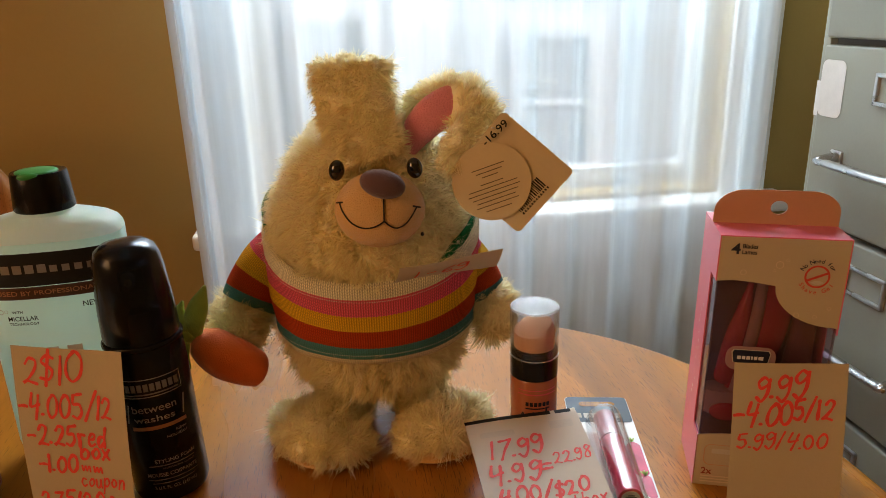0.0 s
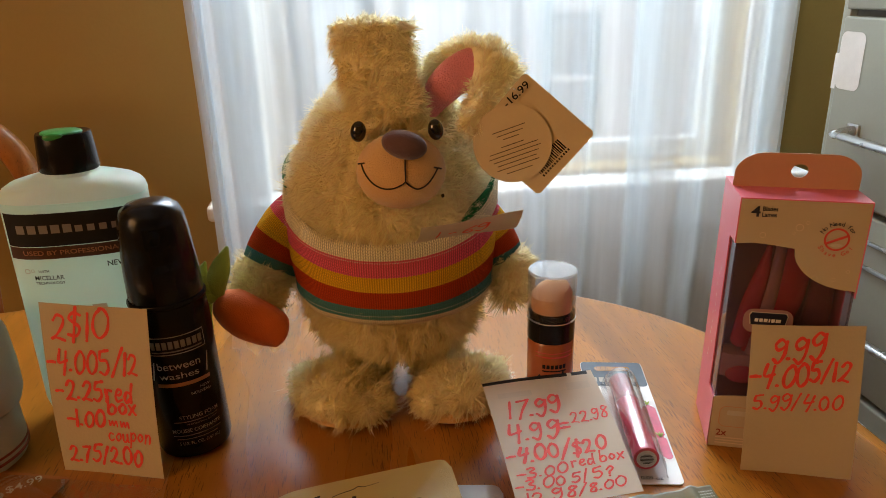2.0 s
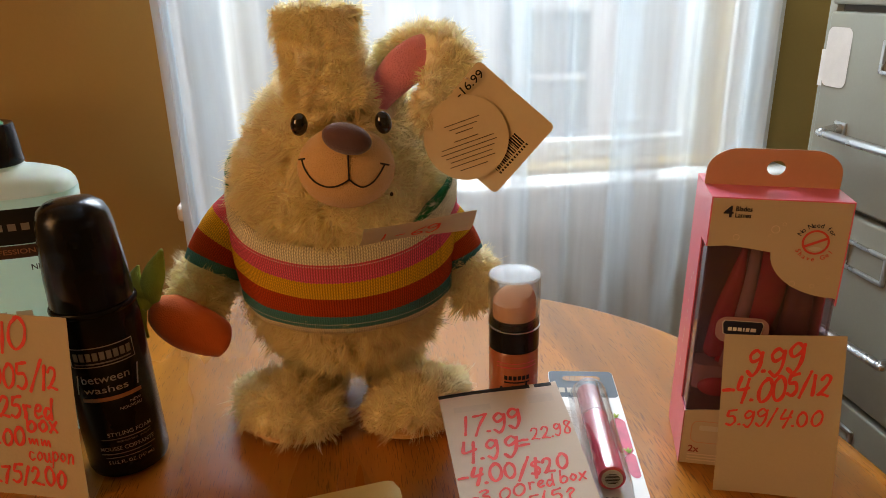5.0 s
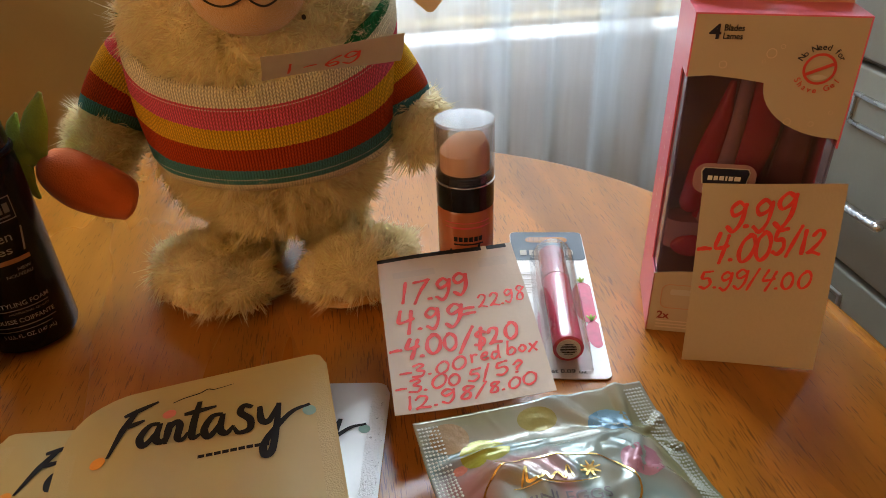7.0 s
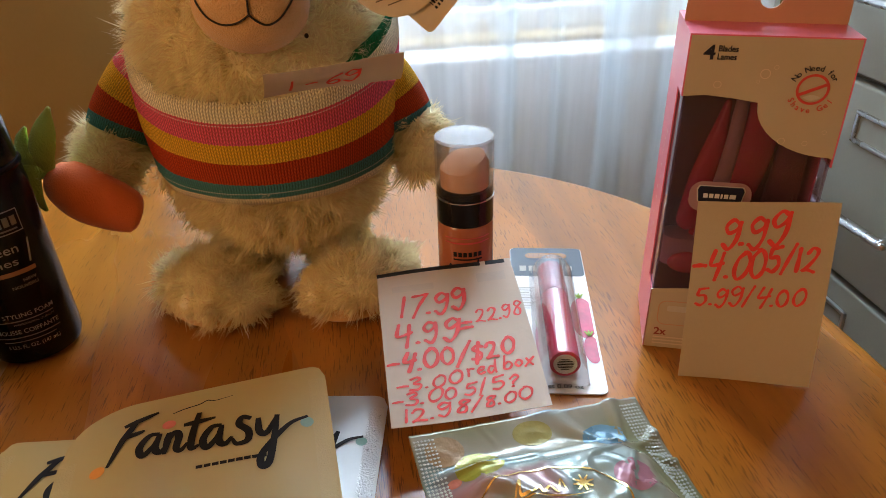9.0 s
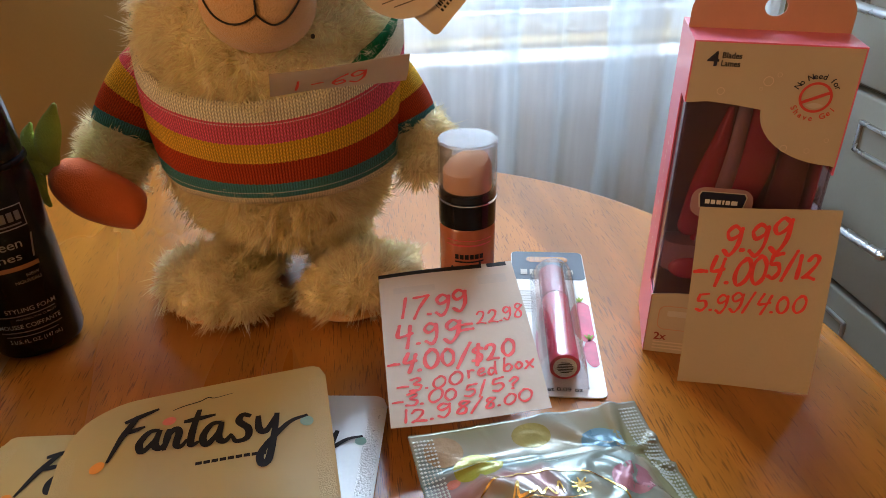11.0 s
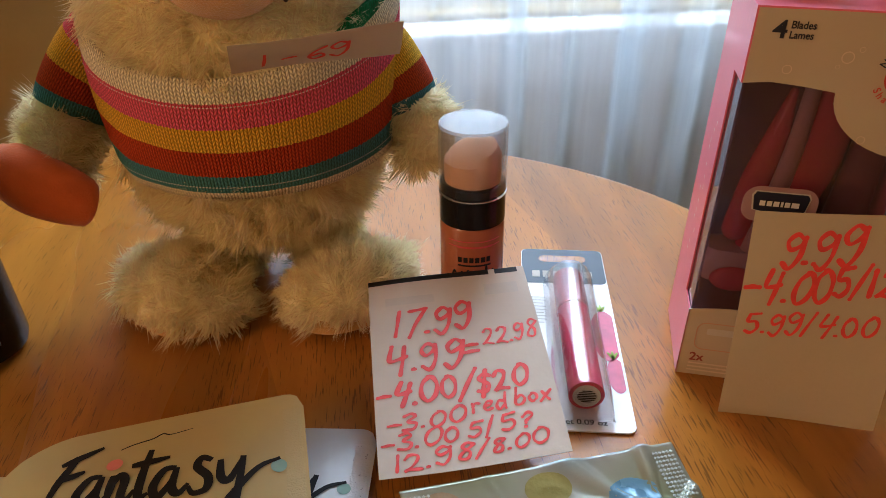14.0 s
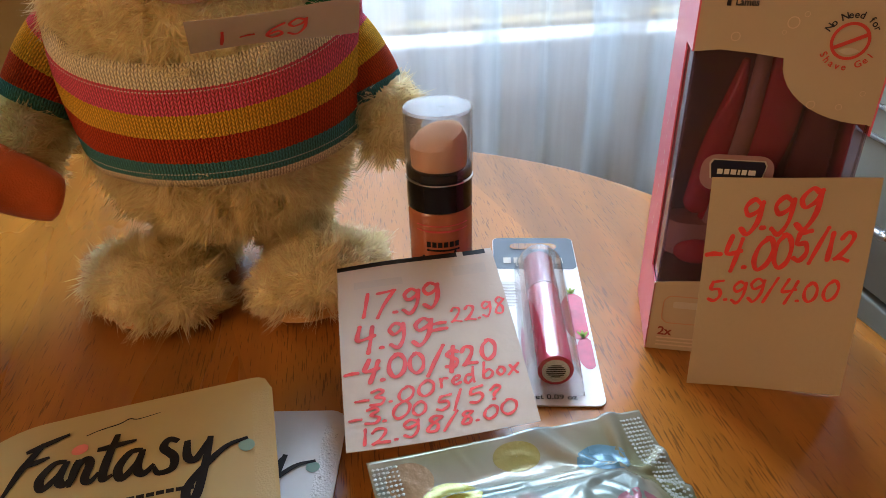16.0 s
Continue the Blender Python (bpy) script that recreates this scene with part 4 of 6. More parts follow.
def sleeve(name, pts):
    p = smooth_path(pts, 5)
    out = []
    for i in range(len(p)):
        d = Vector(p[min(i + 1, len(p) - 1)][:3] - p[max(i - 1, 0)][:3]).normalized()
        b = (Vector((0, -1, 0)) - d * d.dot(Vector((0, -1, 0)))).normalized()
        a = d.cross(b)
        out.append([Vector(p[i][:3]) + (a * math.cos(2 * math.pi * j / 48) + b * math.sin(2 * math.pi * j / 48)) * p[i][3] for j in range(48)])
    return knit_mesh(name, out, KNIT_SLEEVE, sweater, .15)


sleeve("sleeve", [(-.0690, .541, .8495, .0182), (-.0635, .545, .860, .0192), (-.053, .550, .874, .0200), (-.041, .552, .886, .0185)])
sleeve("sleeve", [(.0945, .555, .847, .0148), (.0900, .556, .857, .0158), (.081, .557, .871, .0166), (.071, .557, .883, .0155)])
col = []
for i in range(5):
    ring = []
    for j in range(NS):
        th = 2 * math.pi * j / NS
        fr = -math.sin(th)
        rise = max(0, min(1, (.42 - fr + 1.1 * max(0, math.cos(th) - .25)) / .35))
        r = .0722 + .0022 * rise * i / 4
        ring.append((BX + r * math.cos(th), BY + r * .985 * math.sin(th), .906 - .0275 * max(fr, -.2) + (.0115 * rise + .001) * (i / 4)))
    col.append(ring)
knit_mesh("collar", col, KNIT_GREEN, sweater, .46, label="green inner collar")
for tt in (.80, .13):
    a = Acc()
    for j in range(150):
        th = -math.pi + math.pi * (j + .5) / 150
        fr = -math.sin(th)
        z = (.8295 - .0020 * fr) * (1 - tt) + (.911 - .0275 * fr) * tt
        r = .0712 + .0036 * math.sin(math.pi * .5 * min(1, tt * 1.15)) + .0010
        w = .00032
        ps = [(BX + (r + .0003) * math.cos(th + q), BY + (r + .0003) * .985 * math.sin(th + q), z + e) for q, e in ((-.0055, -w), (.0055, -w * .2), (.0055, w), (-.0055, w * .4))]
        a.add((ps, [(0, 1, 2, 3)]))
    part("seam_stitching", a, WHITE_INK, sweater, "white seam thread")

# ---- toy carrot ----
carrot = thing("toy_carrot", "orange felt toy carrot with green felt leaves in the rabbit's paw", "toy carrot", Matrix.Translation((-.001, .006, .001)))
ORANGE = material("orange_felt", (0.80, 0.15, 0.012), 0.9, var=.10, vscale=70, bump=.3, bscale=1100, sheen=.4)
LEAF = material("green_felt", (0.40, 0.55, 0.08), 0.9, var=.15, vscale=90, bump=.5, bscale=1100, sheen=.4)
part("root", tube([(-.0960, .502, .8385, .0075, .007), (-.091, .501, .834, .0130, .012), (-.080, .500, .8255, .0158, .014), (-.069, .502, .8180, .0150, .013), (-.0605, .504, .8125, .0128, .011), (-.0575, .505, .8108, .0108, .0095), (-.0565, .5055, .8102, .0070, .0065)], 20, 5, (0, -1, 0), False), ORANGE, carrot)
for pts in ([(-.096, .498, .840, .004, .0018), (-.095, .495, .851, .0068, .0024), (-.090, .495, .864, .0062, .0022), (-.0855, .497, .8755, .0014, .0012)],
            [(-.096, .498, .842, .004, .0018), (-.1025, .495, .850, .0058, .0022), (-.1035, .496, .859, .0040, .0018), (-.1015, .498, .865, .0012, .001)],
            [(-.096, .498, .841, .004, .0018), (-.1035, .494, .841, .0060, .0022), (-.1055, .494, .830, .0055, .0022), (-.1015, .494, .820, .0014, .001)]):
    part("leaf", tube(pts, 12, 5), LEAF, carrot)


# ---- flat cards in space ----
def frame_of(o, right, up):
    """A pose whose x runs along right, whose y runs near up, at o."""
    x = Vector(right).normalized()
    z = x.cross(Vector(up)).normalized()
    y = z.cross(x)
    m = Matrix((x, y, z)).transposed().to_4x4()
    m.translation = o
    return m


def flat(outline, z=0.0):
    return [(p[0], p[1], z) for p in outline], [tuple(range(len(outline)))]


def lifted(vf, z):
    return [(p[0], p[1], z) for p in vf[0]], vf[1]


# hang tag: a square card behind a round leaf
TAN_CARD = material("tag_card", (0.60, 0.48, 0.29), 0.55, var=.05, vscale=30, bump=.03)
TAG_INK = material("brown_print_ink", (0.13, 0.095, 0.05), 0.6, var=.15, vscale=900, bump=0)
tm = frame_of((.112, .4835, .947), (.036, -.004, .001), (0, .04, 1))
tag = thing("hang_tag", "tan cardboard hang tag with barcode on the rabbit's ear", "hang tag", tm)
cq = [(p[0] * math.cos(radians(-42)) - p[1] * math.sin(radians(-42)) - .004, p[0] * math.sin(radians(-42)) + p[1] * math.cos(radians(-42)) + .003) for p in round_rect(-.0270, .0270, -.0245, .0245, .003)]
part("card", prism(cq, -.0012, -.0006), TAN_CARD, tag, smooth=False)
part("round_leaf", prism([(p[0] - .0155, p[1] - .0015) for p in disc(0, 0, .0232, .0232, 48)], .0006, .0010), TAN_CARD, tag, smooth=False)
part("price", lifted(moved(lettering("-16.99", .018, .0045, .01), -.018, .0195, 42), .0013), BLACK_INK, tag)
a = Acc()
rnd = random.Random(3)
for k, (w, y) in enumerate(((.020, .008), (.016, .0055), (.010, .003), (.014, -.001), (.030, -.0035), (.032, -.006), (.028, -.0085), (.024, -.011), (.026, -.0135), (.016, -.0165))):
    a.add(lifted(moved(bar(-w / 2, -.00026, w / 2, .00026), -.0155 + y * -.25, y - .0005, 18), .0013))
part("small_print", a, TAG_INK, tag)
a = Acc()
x = 0
while x < .021:
    w = rnd.choice((.00035, .0006, .0009))
    a.add(lifted(moved(bar(x, 0, x + w, .0075), .0015, -.0205, 47), -.0004))
    x += w + rnd.choice((.0004, .0006, .0008))
part("barcode", a, BLACK_INK, tag)
a = Acc()
for k in range(12):
    a.add(lifted(moved(bar(k * .0019, -.0022, k * .0019 + .001, -.0008), .0015, -.0205, 47), -.0004))
part("barcode_digits", a, BLACK_INK, tag)
part("tag_string", wire([(-.012, .026, .0), (-.013, .029, -.002), (-.014, .031, .010)], .0004), WHITE_INK, tag)


# ---- handwritten notes ----
def note(name, label, tl, tr, br, bl, bow, curl, lines, mat, blots=(), thick=.00022):
    tl, tr, br, bl = (Vector(p) for p in (tl, tr, br, bl))
    nrm = (tr - tl).cross(bl - tl).normalized()
    org = (bl + br) / 2
    if nrm.dot(Vector((.1, 0, 1.0)) - org) < 0:
        nrm = -nrm

    def at(u, v, lift=0.0):
        p = (tl * (1 - u) + tr * u) * (1 - v) + (bl * (1 - u) + br * u) * v
        d = bow * math.sin(math.pi * v) + curl * (max(0, u - .55) / .45) ** 2 * (max(0, v - .55) / .45) ** 2 + .0006 * math.sin(5 * u + 3 * v)
        return p - org + nrm * (d + lift)

    ob = thing(name, label, "note", Matrix.Translation(org))
    sh = solid_sheet(lambda u, v: at(u, v), 14, 18, -thick)
    part("paper", sh, mat, ob)
    w, h = (tr - tl).length, (bl - tl).length
    for i, (text, u0, v0, u1, hgt, rise) in enumerate(lines):
        vf = scrawl(text, (u1 - u0) * w, hgt * h, len(text) + i, .00066 if hgt * h < .0105 else .00098)
        part("handwriting", mapped(vf, lambda x, y, u0=u0, v0=v0, rise=rise: at(u0 + x / w, v0 - y / h - rise * x / w, .00045 if h > .03 else .0006)), MARKER, ob, "red felt-pen writing", smooth=False)
    for nm, mt, u0, v0, u1, v1 in blots:
        part(nm, mapped(fine_bar(u0, v0, u1, v1), lambda x, y: at(x, y, .0003)), mt, ob, smooth=False)
    return ob


note("price_note", "cream paper note with red prices leaning on the dark bottle", (-.187, .455, .862), (-.118, .4435, .861), (-.121, .434, .7505), (-.188, .444, .7505), .0015, 0, [
    ("2$10", .09, .20, .66, .15, .03), ("-4.005/12", .02, .39, .88, .125, .02), ("-2.25red", .06, .55, .80, .11, .02), ("box", .53, .62, .83, .10, .01),
    ("-1.00", .12, .705, .50, .10, .0), ("~~", .52, .70, .74, .075, .0), ("coupon", .50, .79, .93, .085, .03), ("2.75/2.00", .08, .935, .82, .10, .01)], PAPER)
note("price_note", "cream paper note with red prices leaning on the pink box", (.2335, .4440, .8445), (.2955, .4365, .8455), (.2955, .4238, .7505), (.234, .4345, .7505), .001, 0, [
    ("9.99", .19, .23, .67, .15, .03), ("-4.00", .02, .405, .55, .14, .01), ("5/12", .55, .36, .90, .12, .03), ("5.99/4.00", .06, .56, .87, .095, .03)], PAPER)
note("receipt_note", "white receipt with red prices propped on the foil pouch", (.078, .485, .783), (.152, .4945, .7875), (.1645, .3965, .7645), (.0925, .377, .7715), .0025, .001, [
    ("17.99", .13, .385, .62, .14, .07), ("4.99=", .09, .575, .63, .13, .05), ("22.98", .64, .465, .98, .09, .03), ("-4.00/$20", .02, .725, .87, .10, .05),
    ("-3.00", .05, .830, .49, .066, .05), ("red box", .51, .785, .97, .068, .04), ("-3.00 5/5?", .02, .908, .84, .062, .05), ("12.98/8.00", .08, .985, .92, .058, .05)], RECEIPT,
    [("black_edge", BLACK_INK, .0, .001, .77, .034), ("black_edge", BLACK_INK, .81, .001, .955, .034), ("faint_print", GREY_INK, .72, .10, .93, .17), ("faint_print", GREY_INK, .10, .135, .40, .185)])
note("price_note", "narrow white paper slip with a red price tucked into the sweater", (.0435, .4395, .909), (.1015, .4595, .9115), (.098, .4755, .8965), (.0385, .4555, .8945), .0008, 0, [
    ("1", .16, .78, .25, .46, .0), ("-", .30, .78, .40, .46, .0), ("69", .43, .78, .70, .46, .0)], RECEIPT)

# ---- shampoo bottle ----
MILKY = material("milky_aqua_plastic", (0.68, 0.84, 0.77), 0.32, var=.05, vscale=14, bump=.02, coat=.2)
MILK_TOP = material("milky_white_plastic", (0.72, 0.77, 0.70), 0.42, var=.05, vscale=14, bump=.02)
for milk, hue in ((MILKY, (0.74, 0.92, 0.84, 1)), (MILK_TOP, (0.84, 0.90, 0.84, 1))):
    sn, sl = milk.node_tree.nodes, milk.node_tree.links
    sp = sn["Principled BSDF"]
    sp.inputs["Subsurface Weight"].default_value, sp.inputs["Subsurface Scale"].default_value = 0.3, 0.01
    glow, both = sn.new("ShaderNodeBsdfTranslucent"), sn.new("ShaderNodeMixShader")
    glow.inputs[0].default_value, both.inputs[0].default_value = hue, 0.5
    sl.new(sp.outputs[0], both.inputs[1])
    sl.new(glow.outputs[0], both.inputs[2])
    sl.new(both.outputs[0], sn["Material Output"].inputs[0])
SA, SB = .0435, .026
SH = pose(-.187, .520, TOP, 0, 0, 13)
shampoo = thing("shampoo_bottle", "pale aqua shampoo bottle with a black flip cap", "bottle", SH)
part("body", superloft([(0, .036, .021, 2.6), (.003, .040, .0235, 2.6), (.02, SA, SB, 2.7), (.161, SA + .001, SB, 2.7)], 64), MILKY, shampoo)
part("shoulder", superloft([(.1612, SA + .001, SB, 2.7), (.1650, SA + .0003, .0257, 2.6), (.1682, .0418, .025, 2.5), (.1710, .0375, .0238, 2.3), (.1735, .029, .021, 2.1), (.1752, .0195, .0180, 2.0), (.1772, .0172, .0172, 2.0)], 64), MILK_TOP, shampoo, "cloudy white bottle shoulder")
part("cap", superloft([(.1774, .0175, .0175, 2), (.1785, .0182, .0182, 2), (.200, .0166, .0166, 2), (.2015, .0160, .0160, 2)], 48), BLACK_PLASTIC, shampoo, "black flip-top cap")
part("cap_lid", superloft([(.2016, .0125, .0115, 2), (.2024, .0122, .0112, 2), (.2030, .0110, .0100, 2)], 48), GREEN_PLASTIC, shampoo, "green cap disc").location = (0, -.0036, 0)
part("cap_thumb_rest", ellipsoid((-.002, -.0148, .2005), (.0065, .0020, .0026)), GREEN_PLASTIC, shampoo)


def on_shampoo(x, z, lift=.0004):
    q = max(.0, 1 - (abs(x) / (SA + .001)) ** 2.7)
    return (x, -SB * q ** (1 / 2.7) - lift, z)


part("label_panel", mapped(([(-.040 + .076 * i / 24, z, 0) for i in range(25) for z in (.134, .1555)], [(2 * i, 2 * i + 2, 2 * i + 3, 2 * i + 1) for i in range(24)]), lambda x, y: on_shampoo(x, y)), BLACK_INK, shampoo, "black printed label panel")
part("label_band", mapped(([(-.040 + .076 * i / 24, z, 0) for i in range(25) for z in (.1255, .1335)], [(2 * i, 2 * i + 2, 2 * i + 3, 2 * i + 1) for i in range(24)]), lambda x, y: on_shampoo(x, y)), DARK_COPPER, shampoo, "dark copper printed band")
a = Acc()
for k in range(9):
    x = -.0325 + .0071 * k
    a.add(fine_bar(x, .1425, x + (.0052 if k < 5 else .0044), .1480 if k < 5 else .1468, 3))
part("brand_mark", mapped((a.v, a.f), lambda x, y: on_shampoo(x, y, .0007)), FAINT_INK, shampoo, smooth=False)
for txt, x, z, w, h, mt in (("USED BY PROFESSIONALS", -.031, .1283, .062, .0030, COPPER_INK), ("WITH", -.024, .1165, .0065, .0018, BLACK_INK), ("MICELLAR", -.027, .1115, .018, .0030, BLACK_INK), ("TECHNOLOGY", -.027, .1085, .018, .0018, BLACK_INK), ("NEW", .018, .1175, .011, .0036, BLACK_INK)):
    part("lettering", mapped(moved(lettering(txt, w, h, .01), x, z), lambda x, y: on_shampoo(x, y, .0009)), mt, shampoo, smooth=False)
for k, (x, z, r) in enumerate(((-.031, .1175, .0018), (-.0275, .1178, .0012))):
    part("bubble_mark", mapped(ring_faces(disc(x, z, r, r, 20), disc(x, z, r * .75, r * .75, 20)), lambda x, y: on_shampoo(x, y, .0009)), GREY_INK, shampoo, smooth=False)
a = Acc().add(fine_bar(-.012, .082, -.001, .092)).add(fine_bar(.004, .082, .013, .092))
part("printed_emblem", (lambda vf: mapped(vf, lambda x, y: on_shampoo(x, y, .0009)))((a.v, a.f)), GREY_INK, shampoo, smooth=False)

# ---- foam bottle ----
SMOKE = clear_plastic("smoky_cap_plastic", (0.12, 0.125, 0.15), 0.20, 0.02, (0.25, 0.28, 0.34), ior=1.35)
FR = .0232
FM = pose(-.1140, .4745, TOP + .0008, 0, -2.2, 0) @ pose(0, 0, 0, 0, 0, 20)
foam = thing("styling_foam_bottle", "black styling foam bottle with a smoky clear cap", "bottle", FM)
part("body", lathe([(.0, 0), (.019, 0), (.0220, .0015), (FR, .005), (FR, .096), (.0226, .103), (.0205, .1075), (.0205, .109), (0, .109)], 56), BLACK_PLASTIC, foam)
part("pump", lathe([(0, .109), (.013, .109), (.013, .125), (.009, .128), (.009, .138), (.012, .139), (.012, .152), (.009, .154), (0, .154)], 32), BLACK_PLASTIC, foam)
part("nozzle", tube([(0, -.004, .147, .004, .004), (0, -.012, .1475, .004, .004), (0, -.017, .146, .0035, .0035)], 12), BLACK_PLASTIC, foam)
part("cap", lathe([(.0222, .1075), (.0224, .108), (.0219, .125), (.0201, .150), (.0189, .158), (.0168, .163), (.0125, .1662), (.006, .1675), (0, .1678)], 56), SMOKE, foam, "smoky translucent cap")
part("cap_rim", lathe([(.0232, .1045), (.0236, .1052), (.0236, .1068), (.0230, .1076)], 56), BLACK_PLASTIC, foam)


def on_foam(x, z, lift=.0004):
    a = x / FR
    return ((FR + lift) * math.sin(a), -(FR + lift) * math.cos(a), z)


a = Acc()
for b in ((-.017, .087, .019, .0876), (-.017, .0755, .019, .0761), (-.017, .0755, -.0165, .0876), (.0185, .0755, .019, .0876)):
    a.add(fine_bar(*b, k=12))
part("label_frame", mapped((a.v, a.f), on_foam), SILVER_INK, foam, smooth=False)
a = Acc()
for k in range(9):
    a.add(fine_bar(-.0145 + .0036 * k, .0795, -.0145 + .0036 * k + .0027, .0845, 2))
a.add(fine_bar(-.0145, .0772, .0165, .0781, 12))
part("brand_mark", mapped((a.v, a.f), on_foam), FAINT_INK, foam, smooth=False)
part("label_band", mapped(fine_bar(-.015, .0535, .018, .0560, 12), on_foam), COPPER_INK, foam, smooth=False)
for txt, x, z, w, h in (("between", -.013, .0655, .026, .0050), ("washes", -.013, .0590, .024, .0042), ("/", -.0178, .0585, .0035, .0125), ("/", .0160, .0585, .0035, .0125), ("NEW", .010, .0490, .0066, .0018), ("NOUVEAU", .004, .0460, .0126, .0018), ("STYLING FOAM", -.006, .0300, .025, .0026), ("MOUSSE COIFFANTE", -.012, .0205, .031, .0026), ("PROFESSIONAL QUALITY", -.002, .0255, .020, .0011), ("5 U.S. FL. OZ. (147 mL)", -.009, .0115, .026, .0022)):
    part("lettering", mapped(moved(lettering(txt, w, h, .004), x, z), on_foam), SILVER_INK if h > .0012 else FAINT_INK, foam, smooth=False)
part("small_print", mapped((lambda q: (q.v, q.f))(Acc().add(fine_bar(-.010, .0278, .018, .0284, 8)).add(fine_bar(-.012, .0180, .019, .0186, 8)).add(fine_bar(-.010, .0155, .016, .0160, 8))), on_foam), FAINT_INK, foam, smooth=False)

# ---- tub at the table's edge ----
GREYPL = material("grey_white_plastic", (0.50, 0.47, 0.43), 0.4, var=.06, vscale=18, bump=.03)
DKRED = material("dark_red_stripe", (0.25, 0.035, 0.03), 0.45, var=.08)
tub = thing("plastic_tub", "grey-white plastic tub with dark red rings", "tub", pose(-.257, .455, TOP))
part("base_cup", lathe([(0, 0), (.032, 0), (.0345, .002), (.036, .010), (.0350, .030), (.0345, .036), (0, .036)], 48), GREYPL, tub)
for z in (.006, .0105):
    part("ring", lathe([(.0357, z), (.0364, z + .0004), (.0364, z + .0016), (.0357, z + .002)], 48), DKRED, tub, "dark red ring")
part("upper_shell", lathe([(.033, .036), (.038, .039), (.0402, .046), (.0402, .062), (.0385, .085), (.034, .099), (.024, .106), (0, .108)], 48), GREYPL, tub)

# ---- clear bag with a table-coloured sheet ----
# added sheet toned like the table, for the wood seen through the film
BAG_TABLE_TONE = material("table_toned_card", (0.40, 0.13, 0.03), 0.45, var=.12, vscale=40, bump=.05)
bagm = pose(-.196, .402, TOP, 0, 0, -9)
bag = thing("clear_sweet_bag", "flat clear plastic bag with a price and a table-coloured sheet", "bag", bagm)
part("card", prism(round_rect(-.045, .012, -.045, .034, .004), .001, .0022), BAG_TABLE_TONE, bag, smooth=False)
part("price", lifted(moved(lettering("$4.99", .020, .0070, .01), -.017, .014, 46), .0028), WHITE_INK, bag, smooth=False)
part("fruit_mark", lifted(flat(disc(-.021, .010, .004, .0045, 18)), .0026), GREY_INK, bag, smooth=False)
part("film", solid_sheet(lambda u, v: (-.05 + .125 * u, .030 - .08 * v, .0034 + .0030 * abs(noise.noise((u * 4, v * 3, 2))) + .0008 * noise.noise((u * 9, v * 7, 6))), 64, 44, -.0002), FILM, bag, "crinkled clear film")

# ---- foundation bottle ----
PEACH = material("peach_foundation", (0.36, 0.115, 0.050), 0.25, var=.08, vscale=30, bump=.02, coat=.4)
SPONGE = material("peach_sponge", (0.72, 0.44, 0.27), 0.9, var=.08, vscale=90, bump=.35, bscale=1400)
BM = pose(.128, .5205, TOP, 0, 0, 4)
BR = .0163
fnd = thing("foundation_bottle", "peach foundation bottle with a black collar and clear cap", "bottle", BM)
part("glass_body", lathe([(0, 0), (.0150, 0), (BR, .0015), (BR, .0485), (.0155, .0503), (0, .0503)], 48), PEACH, fnd, "peach filled glass body")
part("collar", lathe([(.0150, .0505), (.0164, .0510), (.0164, .0655), (.0160, .0660), (.0160, .0664), (.0164, .0668), (.0162, .0705), (.0150, .0713), (0, .0713)], 48), BLACK_PLASTIC, fnd, "glossy black collar")
part("collar_ring", lathe([(.0163, .0655), (.0168, .0657), (.0168, .0663), (.0163, .0665)], 48), STEEL, fnd, "silver ring")
top = [[(r * math.cos(2 * math.pi * j / 40), r * math.sin(2 * math.pi * j / 40), z + k * r * math.cos(2 * math.pi * j / 40 - .6)) for j in range(40)] for r, z, k in ((.0138, .0714, 0), (.0140, .078, 0), (.0138, .0835, .12), (.0115, .0870, .28), (.0060, .0885, .30))]
part("applicator_sponge", loft(top), SPONGE, fnd, "peach slanted applicator sponge")
CAP_CLEAR = clear_plastic("clear_cap_plastic", (0.93, 0.92, 0.92), 0.04, 0.02, (0.8, 0.8, 0.8))
walls = [[(r * math.cos(2 * math.pi * j / 56), r * math.sin(2 * math.pi * j / 56), z) for j in range(56)] for r, z in ((.0155, .0672), (.0167, .0675), (.0167, .0990), (.0155, .0990), (.0153, .0716))]
part("clear_cap", loft(walls, True, False, False), CAP_CLEAR, fnd, "clear plastic cap")
part("cap_top", lathe([(0, .0990), (.0155, .0990), (.0155, .1002), (.0020, .1002), (.0015, .0998), (0, .0998)], 56), clear_plastic("clear_cap_top", (0.92, 0.92, 0.92), 0.05, 0.05, (0.8, 0.8, 0.8), rim=0.22), fnd, "clear cap top")
# the clear rim's highlight is put in as milky white
part("cap_rim", lathe([(.0158, .0992), (.0168, .0996), (.0168, .1000), (.0162, .1008), (.0156, .1008)], 56), clear_plastic("cap_rim_highlight", (0.9, 0.9, 0.9), 0.06, 0.28, (0.9, 0.9, 0.9)), fnd)
part("cap_nub", ellipsoid((.002, -.001, .1004), (.0022, .0022, .0010)), CLEAR, fnd)


def on_found(x, z, lift=.0003):
    q = x / BR
    return ((BR + lift) * math.sin(q), -(BR + lift) * math.cos(q), z)


